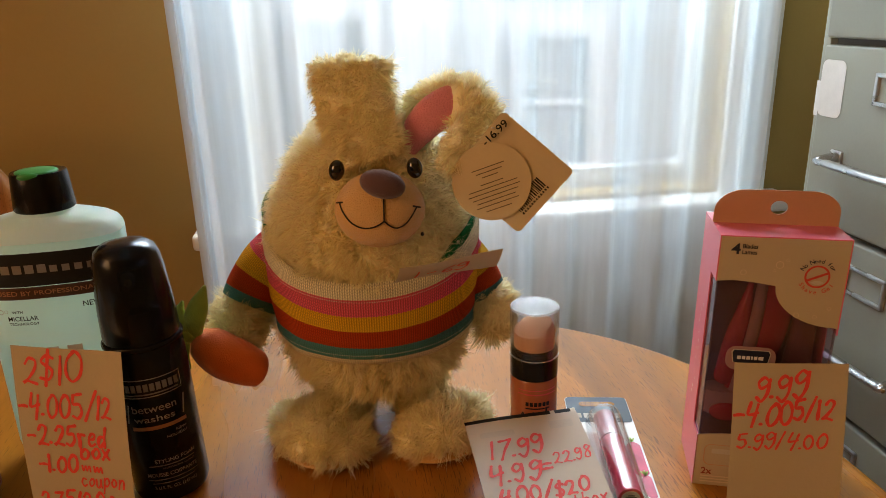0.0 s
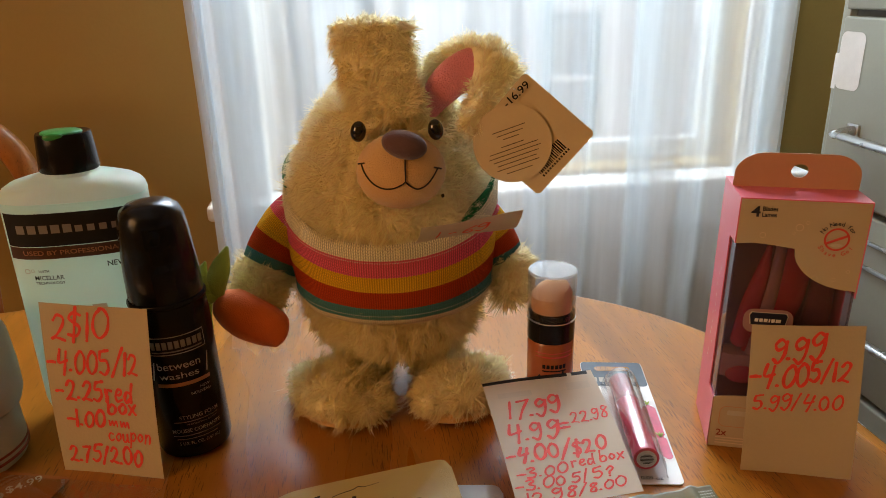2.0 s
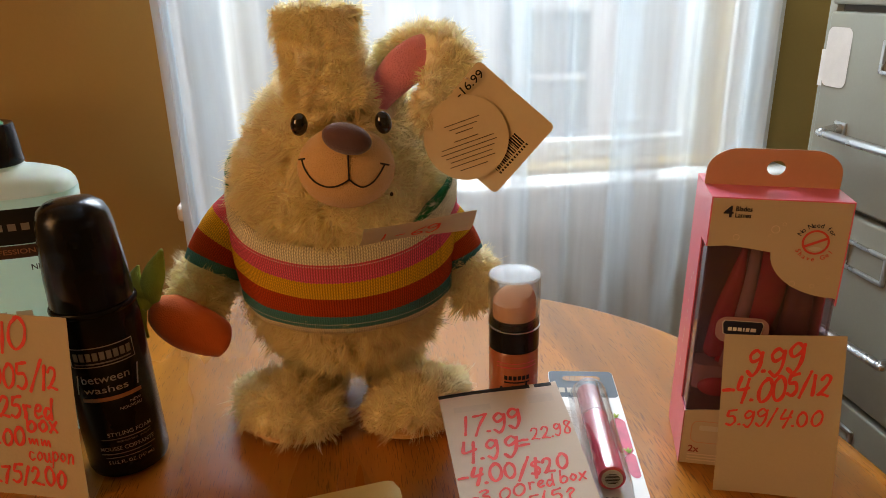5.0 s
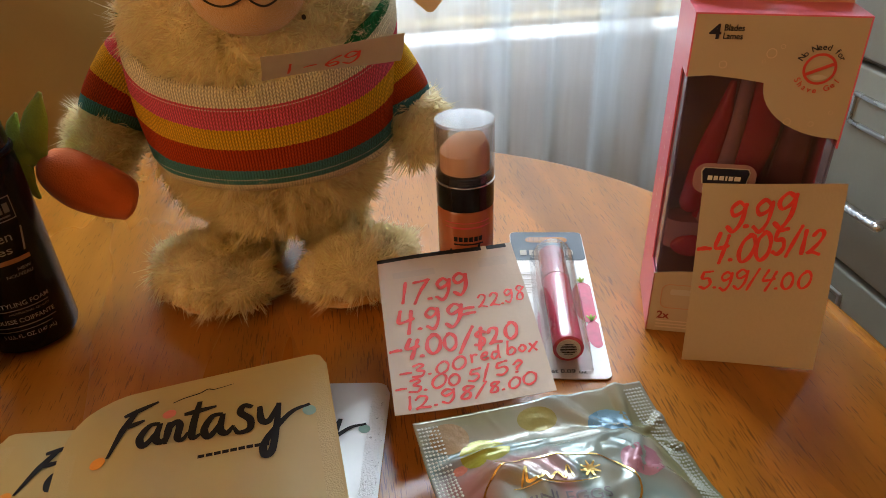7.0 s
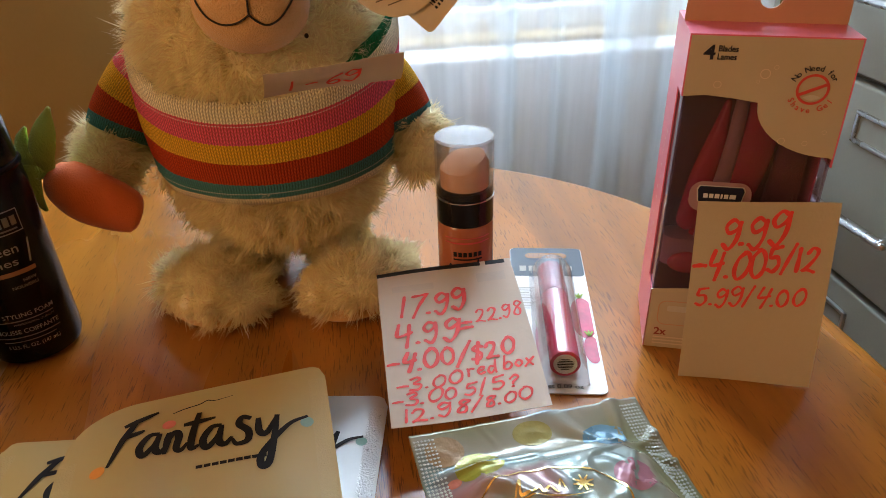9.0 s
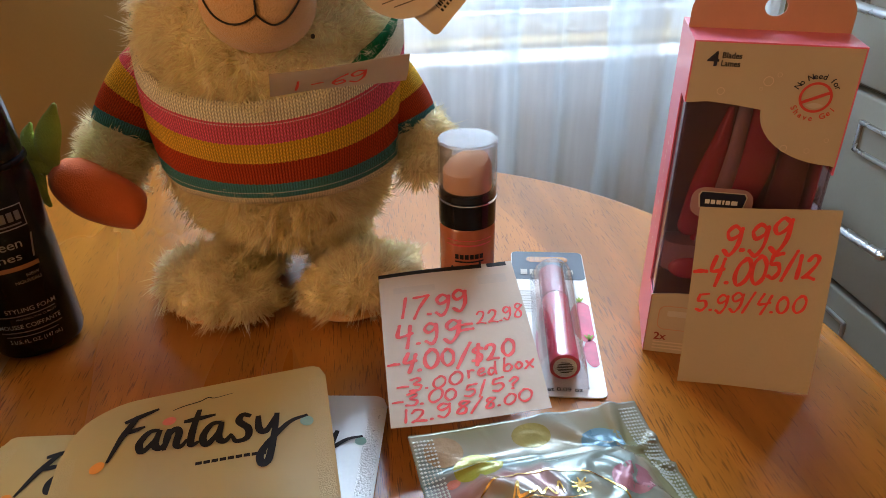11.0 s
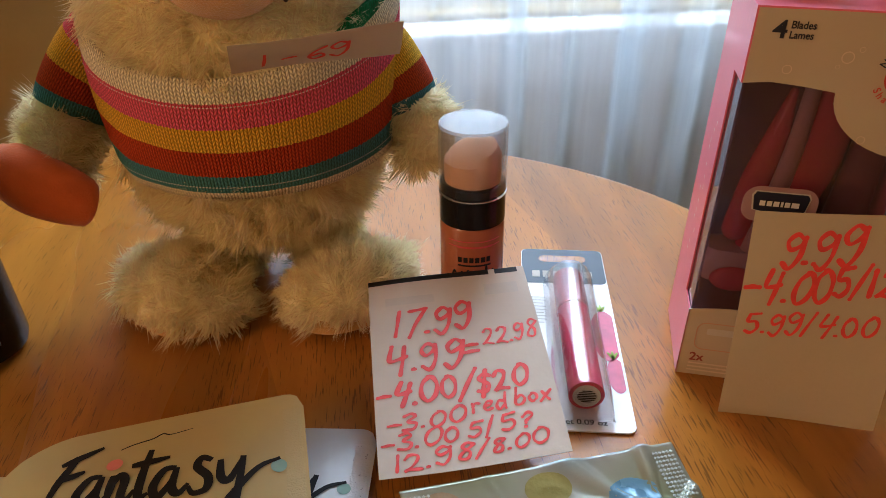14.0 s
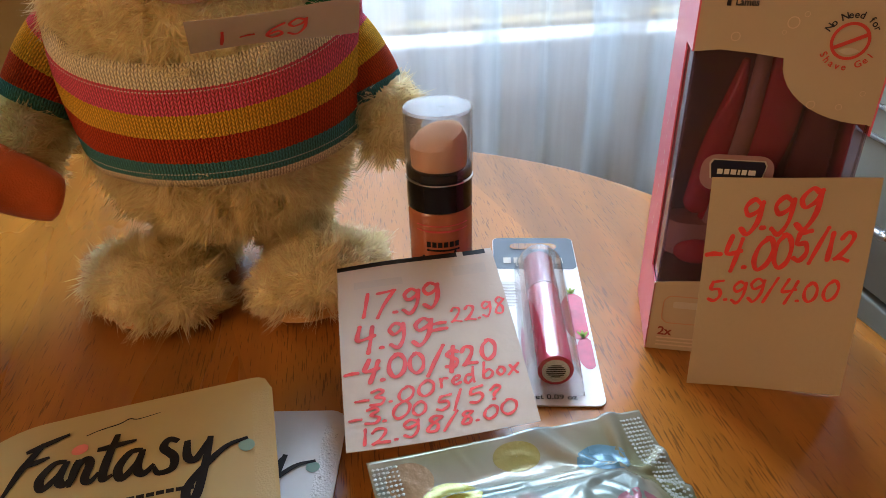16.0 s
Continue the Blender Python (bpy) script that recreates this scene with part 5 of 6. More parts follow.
REDINK = material("red_ink", (0.55, 0.05, 0.04), 0.5, var=.08, bump=0)
part("printed_band", mapped((lambda q: (q.v, q.f))(Acc().add(fine_bar(-.014, .0440, .014, .0446)).add(fine_bar(-.014, .0410, .014, .0416)).add(fine_bar(-.009, .0407, .009, .0418))), on_found), REDINK, fnd, smooth=False)
a = Acc()
for k in range(6):
    a.add(fine_bar(-.0085 + .0029 * k, .0325, -.0085 + .0029 * k + .0021, .0355, 2))
a.add(fine_bar(-.0085, .0302, .0085, .0312))
part("brand_mark", mapped((a.v, a.f), on_found), BLACK_INK, fnd, smooth=False)
squig = [(-.0115 + .0235 * i / 40, .0245 + .0024 * math.sin(i * .9) + (.0035 if i in (14, 30) else 0), 0) for i in range(41)]
part("script_mark", wire([on_found(p[0], p[1], .0002) for p in squig], .00045), BLACK_INK, fnd)

# ---- lip balm on its card ----
LM = frame_of((.1493, .423, TOP), (.047, -.003, 0), (.0145, .142, 0))
CARDW, CARDL = .047, .147
WHITECARD = material("white_card", (0.82, 0.80, 0.76), 0.4, var=.04, vscale=30, bump=.03, coat=.15)
lip = thing("lip_balm_pack", "pink lip balm in a clear blister on a printed card", "lip balm", LM)
part("card", prism(round_rect(0, CARDW, 0, CARDL, .004), .0005, .0012), WHITECARD, lip, smooth=False)
DKBLUE = material("slate_ink", (0.035, 0.048, 0.065), 0.45, var=.08, bump=0, spec=.4)
ROSE = material("rose_ink", (0.62, 0.07, 0.14), 0.45, var=.25, vscale=80, bump=0)
part("header_print", lifted(flat(round_rect(.0004, CARDW - .0004, CARDL - .036, CARDL - .0004, .0036)), .0014), DKBLUE, lip, "slate blue printed header", smooth=False)
part("hang_slot", lifted(flat(round_rect(.010, CARDW - .010, CARDL - .0145, CARDL - .0075, .0034)), .0017), WOOD, lip, "hang slot showing the table", smooth=False)
a = Acc()
for k in range(6):
    a.add(lifted(bar(.006 + .0058 * k, CARDL - .0305, .006 + .0058 * k + .0042, CARDL - .0240), .0017))
part("brand_mark", a, GREY_INK, lip, smooth=False)
for c in ((.041, .066, .0075, .020), (.0035, .045, .0055, .016), (.043, .036, .0045, .012)):
    part("berry_print", lifted(flat([p for p in disc(*c, 28) if .0005 < p[0] < CARDW - .0005]), .0014), ROSE, lip, smooth=False)
for x, y in ((.0045, .0615), (.0405, .0865), (.0425, .0485)):
    crown = Acc()
    for q in (55, 90, 125):
        crown.add(lifted(stroke([(x, y - .001), (x + .0022 * math.cos(radians(q)), y + .0022 * math.sin(radians(q))), (x + .0042 * math.cos(radians(q)), y + .0046 * math.sin(radians(q)))], .0007), .0017))
    part("leaf_print", crown, LEAF, lip, smooth=False)
a = Acc()
for k in range(9):
    a.add(lifted(bar(.003, .074 + .0028 * k, .011 + .002 * (k % 3), .0748 + .0028 * k), .0016))
part("small_print", a, GREY_INK, lip, smooth=False)
part("lettering", lifted(moved(lettering("net 0.09 oz", .020, .0030, .01), .015, .0035), .0016), BLACK_INK, lip, smooth=False)
BALM = material("rose_balm_tube", (0.72, 0.06, 0.12), 0.25, metal=.0, var=.08, vscale=30, bump=.02, coat=.4)
PINKCAP = clear_plastic("pink_clear_cap", (0.95, 0.55, 0.60), 0.05, 0.45, (0.80, 0.30, 0.34))
part("balm_tube", tube([(.0260, .0125, .0098, .0078, .0078), (.0252, .045, .0098, .0078, .0078), (.0246, .072, .0098, .0078, .0078)], 24, 3, (0, 0, 1), False), BALM, lip, "shiny rose balm tube")
part("balm_cap", tube([(.0246, .0725, .0098, .0082, .0082), (.0240, .102, .0098, .0080, .0080)], 24, 3, (0, 0, 1), False), PINKCAP, lip, "clear pink cap")
part("tube_end_sticker", lathe([(0, 0), (.0060, 0), (.0060, .0004), (0, .0005)], 32), WHITECARD, lip, "round sticker on the tube end").matrix_local = Matrix.Translation((.0260, .0123, .0098)) @ Matrix.Rotation(radians(90), 4, "X")
a = Acc()
for k in range(7):
    w = math.sqrt(max(0, .0042 ** 2 - (.0042 - .0012 * (k + .5)) ** 2))
    a.add(([(.0260 - w, .0115, .0068 + .0010 * k), (.0260 + w, .0115, .0068 + .0010 * k), (.0260 + w, .0115, .0074 + .0010 * k), (.0260 - w, .0115, .0074 + .0010 * k)], [(0, 1, 2, 3)]))
part("sticker_print", a, BLACK_INK, lip, smooth=False)


def blister(u, v):
    x, y = .0115 + .027 * u, .006 + .106 * v
    arch = math.sqrt(max(0, 1 - (2 * u - 1) ** 2))
    e = min(1, min(v, 1 - v) / .05)
    return (x, y, .0015 + .0182 * arch * math.sqrt(max(0, 1 - (1 - e) ** 2)))


part("blister", solid_sheet(blister, 24, 40, -.0003), CLEAR, lip, "clear plastic blister")

# ---- boxed razor ----
BW, BD, BH = .0700, .050, .1655
BXM = pose(.2222, .4605, TOP + .0004, 0, .9, 0) @ pose(0, 0, 0, 0, 0, -10.5)
PINK_CARD = material("pink_card", (0.70, 0.14, 0.21), 0.35, var=.05, vscale=20, bump=.02, coat=.2)
CREAM_CARD = material("cream_card", (0.47, 0.39, 0.27), 0.4, var=.03, vscale=20, bump=.02, coat=.15)
TAB_CARD = material("tan_inner_card", (0.52, 0.28, 0.17), 0.6, var=.05, vscale=30, bump=.05)
MAROON = material("maroon_tray", (0.19, 0.075, 0.105), 0.35, var=.15, vscale=25, bump=.03)
WHITEPL = material("white_razor_plastic", (0.50, 0.42, 0.40), 0.3, var=.05, vscale=30)
REDPL = material("pink_red_razor_plastic", (0.58, 0.045, 0.10), 0.25, var=.08, vscale=30, coat=.3)
rz = thing("razor_box", "pink and cream cardboard razor box with a clear window", "box", BXM)
T = .0007
WB, WT = .036, .1385
part("back_panel", box(0, BW, BD - T, BD, 0, BH), PINK_CARD, rz, smooth=False)
part("bottom_panel", box(T, BW - T, T, BD - T, 0, T), CREAM_CARD, rz, smooth=False)
part("top_panel", box(0, BW, 0, BD, BH, BH + T), PINK_CARD, rz, "pink box top", smooth=False)
side_a = Acc().add(box(0, T, .016, BD - T, 0, BH)).add(box(0, T, 0, .016, 0, WB)).add(box(0, T, 0, .016, WT, BH))
part("side_panel", side_a, PINK_CARD, rz, "pink box side cut open for the window", smooth=False)
side_b = Acc().add(box(BW - T, BW, .016, BD - T, 0, BH)).add(box(BW - T, BW, 0, .016, 0, WB)).add(box(BW - T, BW, 0, .016, WT - .030, BH))
part("side_panel", side_b, PINK_CARD, rz, smooth=False)
fm = Matrix(((1, 0, 0, 0), (0, 0, -1, 0), (0, 1, 0, 0), (0, 0, 0, 1)))
lobe = [(T, BH), (T, WT), (.010, WT + .001), (.022, WT), (.033, WT - .0015)]
lobe += [(.033 + .036 * (1 - math.cos(radians(a))) * .96, WT - .0015 - .024 * math.sin(radians(a))) for a in range(10, 91, 8)] + [(BW - T, WT - .0262), (BW - T, BH)]
part("front_top_panel", Acc().add(prism(lobe, -T, 0), 0, fm @ Matrix.Translation((0, 0, .0))), CREAM_CARD, rz, "cream front panel", smooth=False)
lowp = [(0, 0), (BW, 0), (BW, WB - .004), (.055, WB + .001), (.035, WB + .003), (.012, WB + .0015), (0, WB)]
part("front_bottom_panel", Acc().add(prism(lowp, -T, 0), 0, fm), CREAM_CARD, rz, "cream front panel", smooth=False)
# purplish milk stands in for reflections on the film; tint darkens the inside
RZFILM = clear_plastic("hazed_window_film", (0.78, 0.68, 0.74), 0.04, 0.085, (0.44, 0.33, 0.38))
part("window_film", Acc().add(box(.0008, BW - .0008, .0009, .0012, WB - .002, WT + .004)).add(box(.0009, .0012, .0012, .018, WB - .002, WT + .004)), RZFILM, rz, "clear window film with milky reflection haze", smooth=False)
# thin milky strands put in as highlights along the window's folded edges
for x, y in ((.0016, .0018), (.0016, .0165), (BW - .0016, .0018)):
    part("window_fold", wire([(x, y, WB), (x, y, .08), (x, y, WT - (.026 if x > .03 else 0))], .0005), clear_plastic("fold_glint_film", (0.9, 0.9, 0.9), 0.05, 0.25, (0.75, 0.72, 0.72)), rz, "milky strand standing in for the glint along the window fold")
part("tray", Acc().add(box(.002, BW - .002, BD - .014, BD - .002, .002, BH - .002)).add(box(.002, BW - .002, .004, BD - .014, .002, WB - .004)), MAROON, rz, "dark maroon inner tray", smooth=False)
part("razor_handle", tube([(.026, .021, .060, .009, .006), (.034, .020, .085, .0105, .006), (.039, .020, .108, .0105, .006), (.041, .022, .132, .0085, .006), (.041, .024, .158, .008, .005)], 20, 5), REDPL, rz, "pink red razor handle")
part("razor_handle_wing", tube([(.0155, .020, .068, .0060, .004), (.0190, .020, .092, .0062, .004), (.0225, .020, .112, .0045, .004), (.0250, .021, .130, .0016, .002)], 16, 5), REDPL, rz)
part("razor_grip", tube([(.022, .016, .060, .0035, .003), (.0265, .0155, .085, .0040, .003), (.0295, .016, .112, .0036, .003), (.031, .018, .140, .0030, .0025)], 14, 5), WHITEPL, rz)
part("razor_head", superloft([(-.008, .013, .008, 3), (0, .016, .010, 3), (.008, .013, .008, 3)], 32), WHITEPL, rz).location = (.017, .020, .052)
part("head_trim", ellipsoid((.017, .0095, .048), (.010, .003, .006)), REDPL, rz)
part("side_form", tube([(.056, .024, .045, .010, .006), (.058, .022, .09, .008, .006), (.060, .024, .13, .006, .005)], 16, 4), MAROON, rz)
tabo = [(0, 0), (BW, 0), (BW, .006)] + [(BW - .017 + .017 * math.cos(radians(a)), .0075 + .0135 * math.sin(radians(a))) for a in range(10, 91, 10)] + [(.017 - .017 * math.cos(radians(a)), .0075 + .0135 * math.sin(radians(a))) for a in range(90, 9, -10)] + [(0, .006)]
hole = disc(BW / 2 + .001, .0105, .0048, .0042, len(tabo))
bm = bmesh.new()
ov = [bm.verts.new((x, y, 0)) for x, y in tabo]
hv = [bm.verts.new((x, y, 0)) for x, y in hole]
edges = [bm.edges.new((ov[i], ov[(i + 1) % len(ov)])) for i in range(len(ov))] + [bm.edges.new((hv[i], hv[(i + 1) % len(hv)])) for i in range(len(hv))]
bmesh.ops.triangle_fill(bm, edges=edges, use_beauty=True)
for fc in [q for q in bm.faces if (Vector(q.calc_center_median()) - Vector((BW / 2 + .001, .0105, 0))).length < .003]:
    bm.faces.remove(fc)
ret = bmesh.ops.extrude_face_region(bm, geom=bm.faces[:])
bmesh.ops.translate(bm, vec=(0, 0, .0006), verts=[q for q in ret["geom"] if isinstance(q, bmesh.types.BMVert)])
bm.verts.index_update()
tabvf = ([tuple(q.co) for q in bm.verts], [tuple(w.index for w in q.verts) for q in bm.faces])
bm.free()
part("hang_tab", Acc().add(tabvf, 0, Matrix.Translation((0, .027, BH + T)) @ Matrix.Rotation(radians(4), 4, "X") @ fm), TAB_CARD, rz, "tan cardboard hang tab with a hole", smooth=False)


def on_box(vf, lift=.0004):
    return [(p[0], -lift, p[1]) for p in vf[0]], vf[1]


NAVY = material("navy_ink", (0.012, 0.014, 0.035), 0.4, var=.08, bump=0)
for txt, x, z, w, h in (("4", .0065, .1555, .0050, .0062), ("Blades", .0125, .1590, .0082, .0026), ("Lames", .0125, .1555, .0080, .0026)):
    part("lettering", on_box(moved(lettering(txt, w, h, .02), x, z)), NAVY, rz, smooth=False)
EM = (.0540, .1440)
part("emblem_ring", on_box(ring_faces(disc(*EM, .0068, .0068, 40), disc(*EM, .0057, .0057, 40))), REDINK, rz, smooth=False)
part("emblem_bar", on_box(moved(bar(-.0060, -.0007, .0060, .0007), *EM, 25), .0006), REDINK, rz, smooth=False)
part("emblem_drop", on_box(flat([(EM[0] - .0035 + .0075 * u, EM[1] - .0035 + .0022 * math.sin(math.pi * u) - .0010 * math.sin(math.pi * u)) for u in np.linspace(0, 1, 12)] + [(EM[0] + .004 - .0075 * u, EM[1] - .0035 - .0014 * math.sin(math.pi * u)) for u in np.linspace(0.02, .98, 12)]), .0005), GREY_INK, rz, smooth=False)
for txt, a0, a1, rr, flip in (("No Need for", 150, 30, .0082, 1), ("Shave Gel", 212, 328, .0105, -1)):
    acc = Acc()
    for i, ch in enumerate(txt):
        if ch == " ":
            continue
        an = radians(a0 + (a1 - a0) * i / (len(txt) - 1))
        cv = lettering(ch, None, .0025, .015)
        wd2 = max(p[0] for p in cv[0]) / 2
        tn = math.degrees(an) - 90 if flip > 0 else math.degrees(an) + 90
        acc.add(on_box(moved(([(p[0] - wd2, p[1], 0) for p in cv[0]], cv[1]), EM[0] + rr * math.cos(an), EM[1] + rr * math.sin(an), tn)))
    part("lettering", acc, NAVY if flip > 0 else REDINK, rz, smooth=False)
BUBBLE = material("bubble_print", (0.62, 0.50, 0.36), 0.3, var=.1, bump=0)
for x, z, r in ((.0145, .1445, .0017), (.0335, .1500, .0022), (.0375, .1530, .0010), (.0310, .1465, .0008), (.0460, .1200, .0016), (.0560, .1195, .0012), (.0630, .1250, .0010)):
    part("bubble_mark", on_box(ring_faces(disc(x, z, r, r, 20), disc(x, z, r * .82, r * .82, 20))), BUBBLE, rz, smooth=False)
badge = [(-.0105, .0030), (-.0095, .0048), (.0095, .0048), (.0105, .0030), (.0095, -.0030), (0, -.0050), (-.0095, -.0030)]
HALO = material("badge_halo_print", (0.34, 0.19, 0.19), .4, var=.1, vscale=90, bump=0)
part("badge_halo", on_box(flat(round_rect(.0105, .0385, .0830, .0985, .006)), .0010), HALO, rz, "pale print round the badge", smooth=False)
part("brand_badge", on_box(flat([(.0245 + x * 1.06, .0915 + z * 1.08) for x, z in badge]), .0013), GREY_INK, rz, smooth=False)
part("brand_badge_field", on_box(flat([(.0245 + x, .0915 + z) for x, z in badge]), .0016), NAVY, rz, "navy brand badge", smooth=False)
a = Acc()
for x, w in ((.0168, .0021), (.0195, .0019), (.0220, .0021), (.0247, .0009), (.0262, .0019), (.0287, .0028)):
    a.add(on_box(bar(x, .0905, x + w, .0927), .0019))
part("brand_mark", a, WHITE_INK, rz, smooth=False)
part("leaf_mark", on_box(flat(disc(.0375, .0850, .004, .0012, 18)), .0013), LEAF, rz, smooth=False)
part("blade_print", on_box(ring_faces(round_rect(.005, .028, .015, .030, .004), round_rect(.0055, .0275, .0155, .0295, .0036))), TAB_CARD, rz, smooth=False)
part("blade_print", on_box(flat(round_rect(.0095, .022, .0235, .0270, .001))), GREY_INK, rz, smooth=False)
part("lettering", on_box(moved(lettering("2x", .0065, .0045, .02), .0045, .0085)), DKRED, rz, smooth=False)
a = Acc()
for k in range(3):
    a.add(on_box(bar(.0045, .0065 - .0020 * k, .022, .0073 - .0020 * k)))
part("small_print", a, BUBBLE, rz, smooth=False)
a = Acc()
for k in range(14):
    z = .05 + .0048 * k + rnd.uniform(-.002, .002)
    y = .022 + .010 * rnd.random()
    a.add(([(-.0004, y, z), (-.0004, y + .0008, z), (-.0004, y + .0008, z + .002), (-.0004, y, z + .002)], [(0, 3, 2, 1)]))
part("side_print", a, WHITE_INK, rz, smooth=False)


# ---- flat pouches in front ----
CREAM_POUCH = material("cream_pouch", (0.50, 0.40, 0.155), 0.42, var=.03, vscale=18, bump=.05, bscale=60, coat=.2)
SILVER_POUCH = material("silver_pouch", (0.60, 0.60, 0.58), 0.32, metal=.35, var=.05, vscale=22, bump=.04, bscale=90)
SILVER_SEAL = material("embossed_silver_seal", (0.62, 0.62, 0.60), 0.30, metal=.40, var=.04, vscale=600, bump=.3, bscale=1200)
SEAL = material("embossed_seal", (0.50, 0.405, 0.165), 0.40, var=.03, vscale=500, bump=.25, bscale=1500)
DOTS = [material(n, c, .5, var=.1, bump=0) for n, c in (("orange_dot", (0.75, 0.30, 0.03)), ("coral_dot", (0.75, 0.22, 0.16)), ("mint_dot", (0.25, 0.45, 0.36)))]


def pouch(label, m, w, h, rise, mat, hang=True, marks=True, belly=.005, left=.006):
    """A flat sachet; its top edge lies along +y, rise(x, y) lifts it off the table."""
    ob = thing("sachet", label, "sachet", m, "sachets on the table")

    def z_at(x, y):
        e = max(0, min(1, min(x, w - x, y, h - y) / .040))
        return rise(x, y) + belly * (e * e * (3 - 2 * e)) * (.8 + .4 * noise.noise((x * 18, y * 14, w * 30)))

    def corner(u, v):
        x, y = w * u, h * v
        r = left if x < w / 2 else .0075
        dx, dy = min(x, w - x), h - y
        if dx < r and dy < r:
            k = r - math.sqrt(max(0, r * r - (r - dx) ** 2))
            y = min(y, h - k) if left < .01 else y - k * (1 - dy / r)
        return x, y

    part("body", solid_sheet(lambda u, v: (lambda x, y: (x, y, z_at(x, y) + .0008))(*corner(1 - u, v)), 48, 60, -.0006), mat, ob)
    for x0, x1, y0, y1 in ((.001, .0085, .002, h - max(.0085, left + .001)), (w - .0085, w - .001, .002, h - .0085)):
        part("seal", mapped(([(x0 + (x1 - x0) * (i % 2), y0 + (y1 - y0) * (i // 2) / 20, 0) for i in range(42)], [(2 * i, 2 * i + 1, 2 * i + 3, 2 * i + 2) for i in range(20)]), lambda x, y: (x, y, z_at(x, y) + .0014)), SEAL if mat is CREAM_POUCH else SILVER_SEAL, ob, "embossed seal edge")

    def put(vf, up=.00165):
        return mapped(vf, lambda x, y: (x, y, z_at(x, y) + up))

    if hang:
        part("hang_slot", put(stroke([(w * .40, h - .0135), (w * .44, h - .0118), (w * .50, h - .0105), (w * .53, h - .0088), (w * .56, h - .0100), (w * .63, h - .0090)], .00035)), BLACK_INK, ob)
    if marks:
        s, base = w / .118, h - .0445 * w / .118
        S = [[(.12, .205), (.07, .11), (.01, -.015)], [(.055, .172), (.13, .198), (.22, .228)], [(.06, .108), (.12, .122), (.165, .136)],
             [(.245, .105), (.195, .100), (.158, .042), (.182, .004), (.228, .050), (.248, .105)], [(.248, .105), (.236, .032), (.264, .010), (.290, .040)],
             [(.295, .105), (.291, .055), (.284, -.002)], [(.290, .058), (.322, .102), (.346, .080), (.340, .022), (.364, .008), (.392, .040)],
             [(.436, .192), (.414, .085), (.412, .012), (.450, .022)], [(.362, .134), (.43, .141), (.522, .152)],
             [(.556, .105), (.505, .100), (.468, .042), (.490, .004), (.538, .050), (.558, .105)], [(.558, .105), (.546, .032), (.576, .010), (.612, .040)],
             [(.705, .116), (.662, .130), (.645, .096), (.692, .055), (.686, .014), (.634, .004), (.612, .030)],
             [(.742, .112), (.746, .050), (.782, .042), (.832, .112)], [(.838, .122), (.820, .030), (.790, -.080), (.756, -.102), (.750, -.062), (.802, 0), (.900, .080), (.992, .112)]]
        S = [([((.0215 + .087 * x) * s, base + (.132 * y + .0085 * (.7 - x)) * s) for x, y in pts], .0017 * s) for pts in S]
        a = Acc()
        for pts, wd3 in S:
            a.add(put(stroke(pts, wd3), .0018))
        part("script_logo", a, BLACK_INK, ob, "black brush-script logo", smooth=False)
        for i, (x, y, r) in enumerate(((-.035, -.025, .0032), (.285, .150, .0030), (.985, .085, .0030))):
            part("dot", put(flat(disc((.0215 + .087 * x) * s, base + (.132 * y + .0085 * (.7 - x)) * s, r * s, None, 20))), DOTS[i], ob, smooth=False)
        a = Acc()
        for k in range(9):
            x0 = .060 + .0033 * k
            a.add(put(bar(x0 * s, base - .0088 * s, (x0 + .0027) * s, base - .0070 * s)))
        part("brand_mark", a, BLACK_INK, ob, smooth=False)
        for x, y, r, i in ((.046, -.014, .0045, 1), (.030, -.03, .004, 0), (.080, -.025, .004, 2)):
            part("dot", put(flat(disc(x * s, h - .074 * s + y * s, r * s, None, 20))), DOTS[i], ob, smooth=False)
    return ob


pouch("silvery white foil sachet lying face up under another", frame_of((-.022, .277, TOP), (.108, -.003, 0), (.004, .143, 0)), .1055, .146, lambda x, y: .0004 + .0012 * (x / .108), SILVER_POUCH, hang=False, belly=.004)
pouch("cream paper sachet with black script lying on the table", frame_of((-.082, .262, TOP), (.112, .006, 0), (-.008, .13, 0)), .112, .131, lambda x, y: .0004, CREAM_POUCH, hang=False, belly=.003)
pouch("cream paper sachet with black script, curled, on top", frame_of((-.0255, .2575, TOP), (.974, .232, 0), (-.232, .974, 0)), .118, .146, lambda x, y: .0075 + .0090 * max(0, (y / .146)) ** 2 * (x / .118) ** .7, CREAM_POUCH, left=.030)

# foil sweet pouch
EGGFOIL = foil("pastel_foil", [(0.30, 0.27, 0.08), (0.25, 0.27, 0.15), (0.34, 0.34, 0.27), (0.20, 0.29, 0.28), (0.36, 0.20, 0.20), (0.30, 0.33, 0.28)], .15, .20, 14)
SILVER = material("crimped_foil", (0.36, 0.39, 0.33), 0.50, metal=.12, var=.15, vscale=120, bump=.3, bscale=600)
PW, PH = .108, .135
PM = frame_of((.1385, .252, TOP), (.1035, .031, 0), (-.031, .104, 0))
PM.translation = Vector((.1000, .3720, TOP)) - (PM.to_3x3() @ Vector((0, PH, 0)))
egg = thing("sweet_pouch", "shiny pastel foil pouch of sweets lying flat", "pouch", PM)


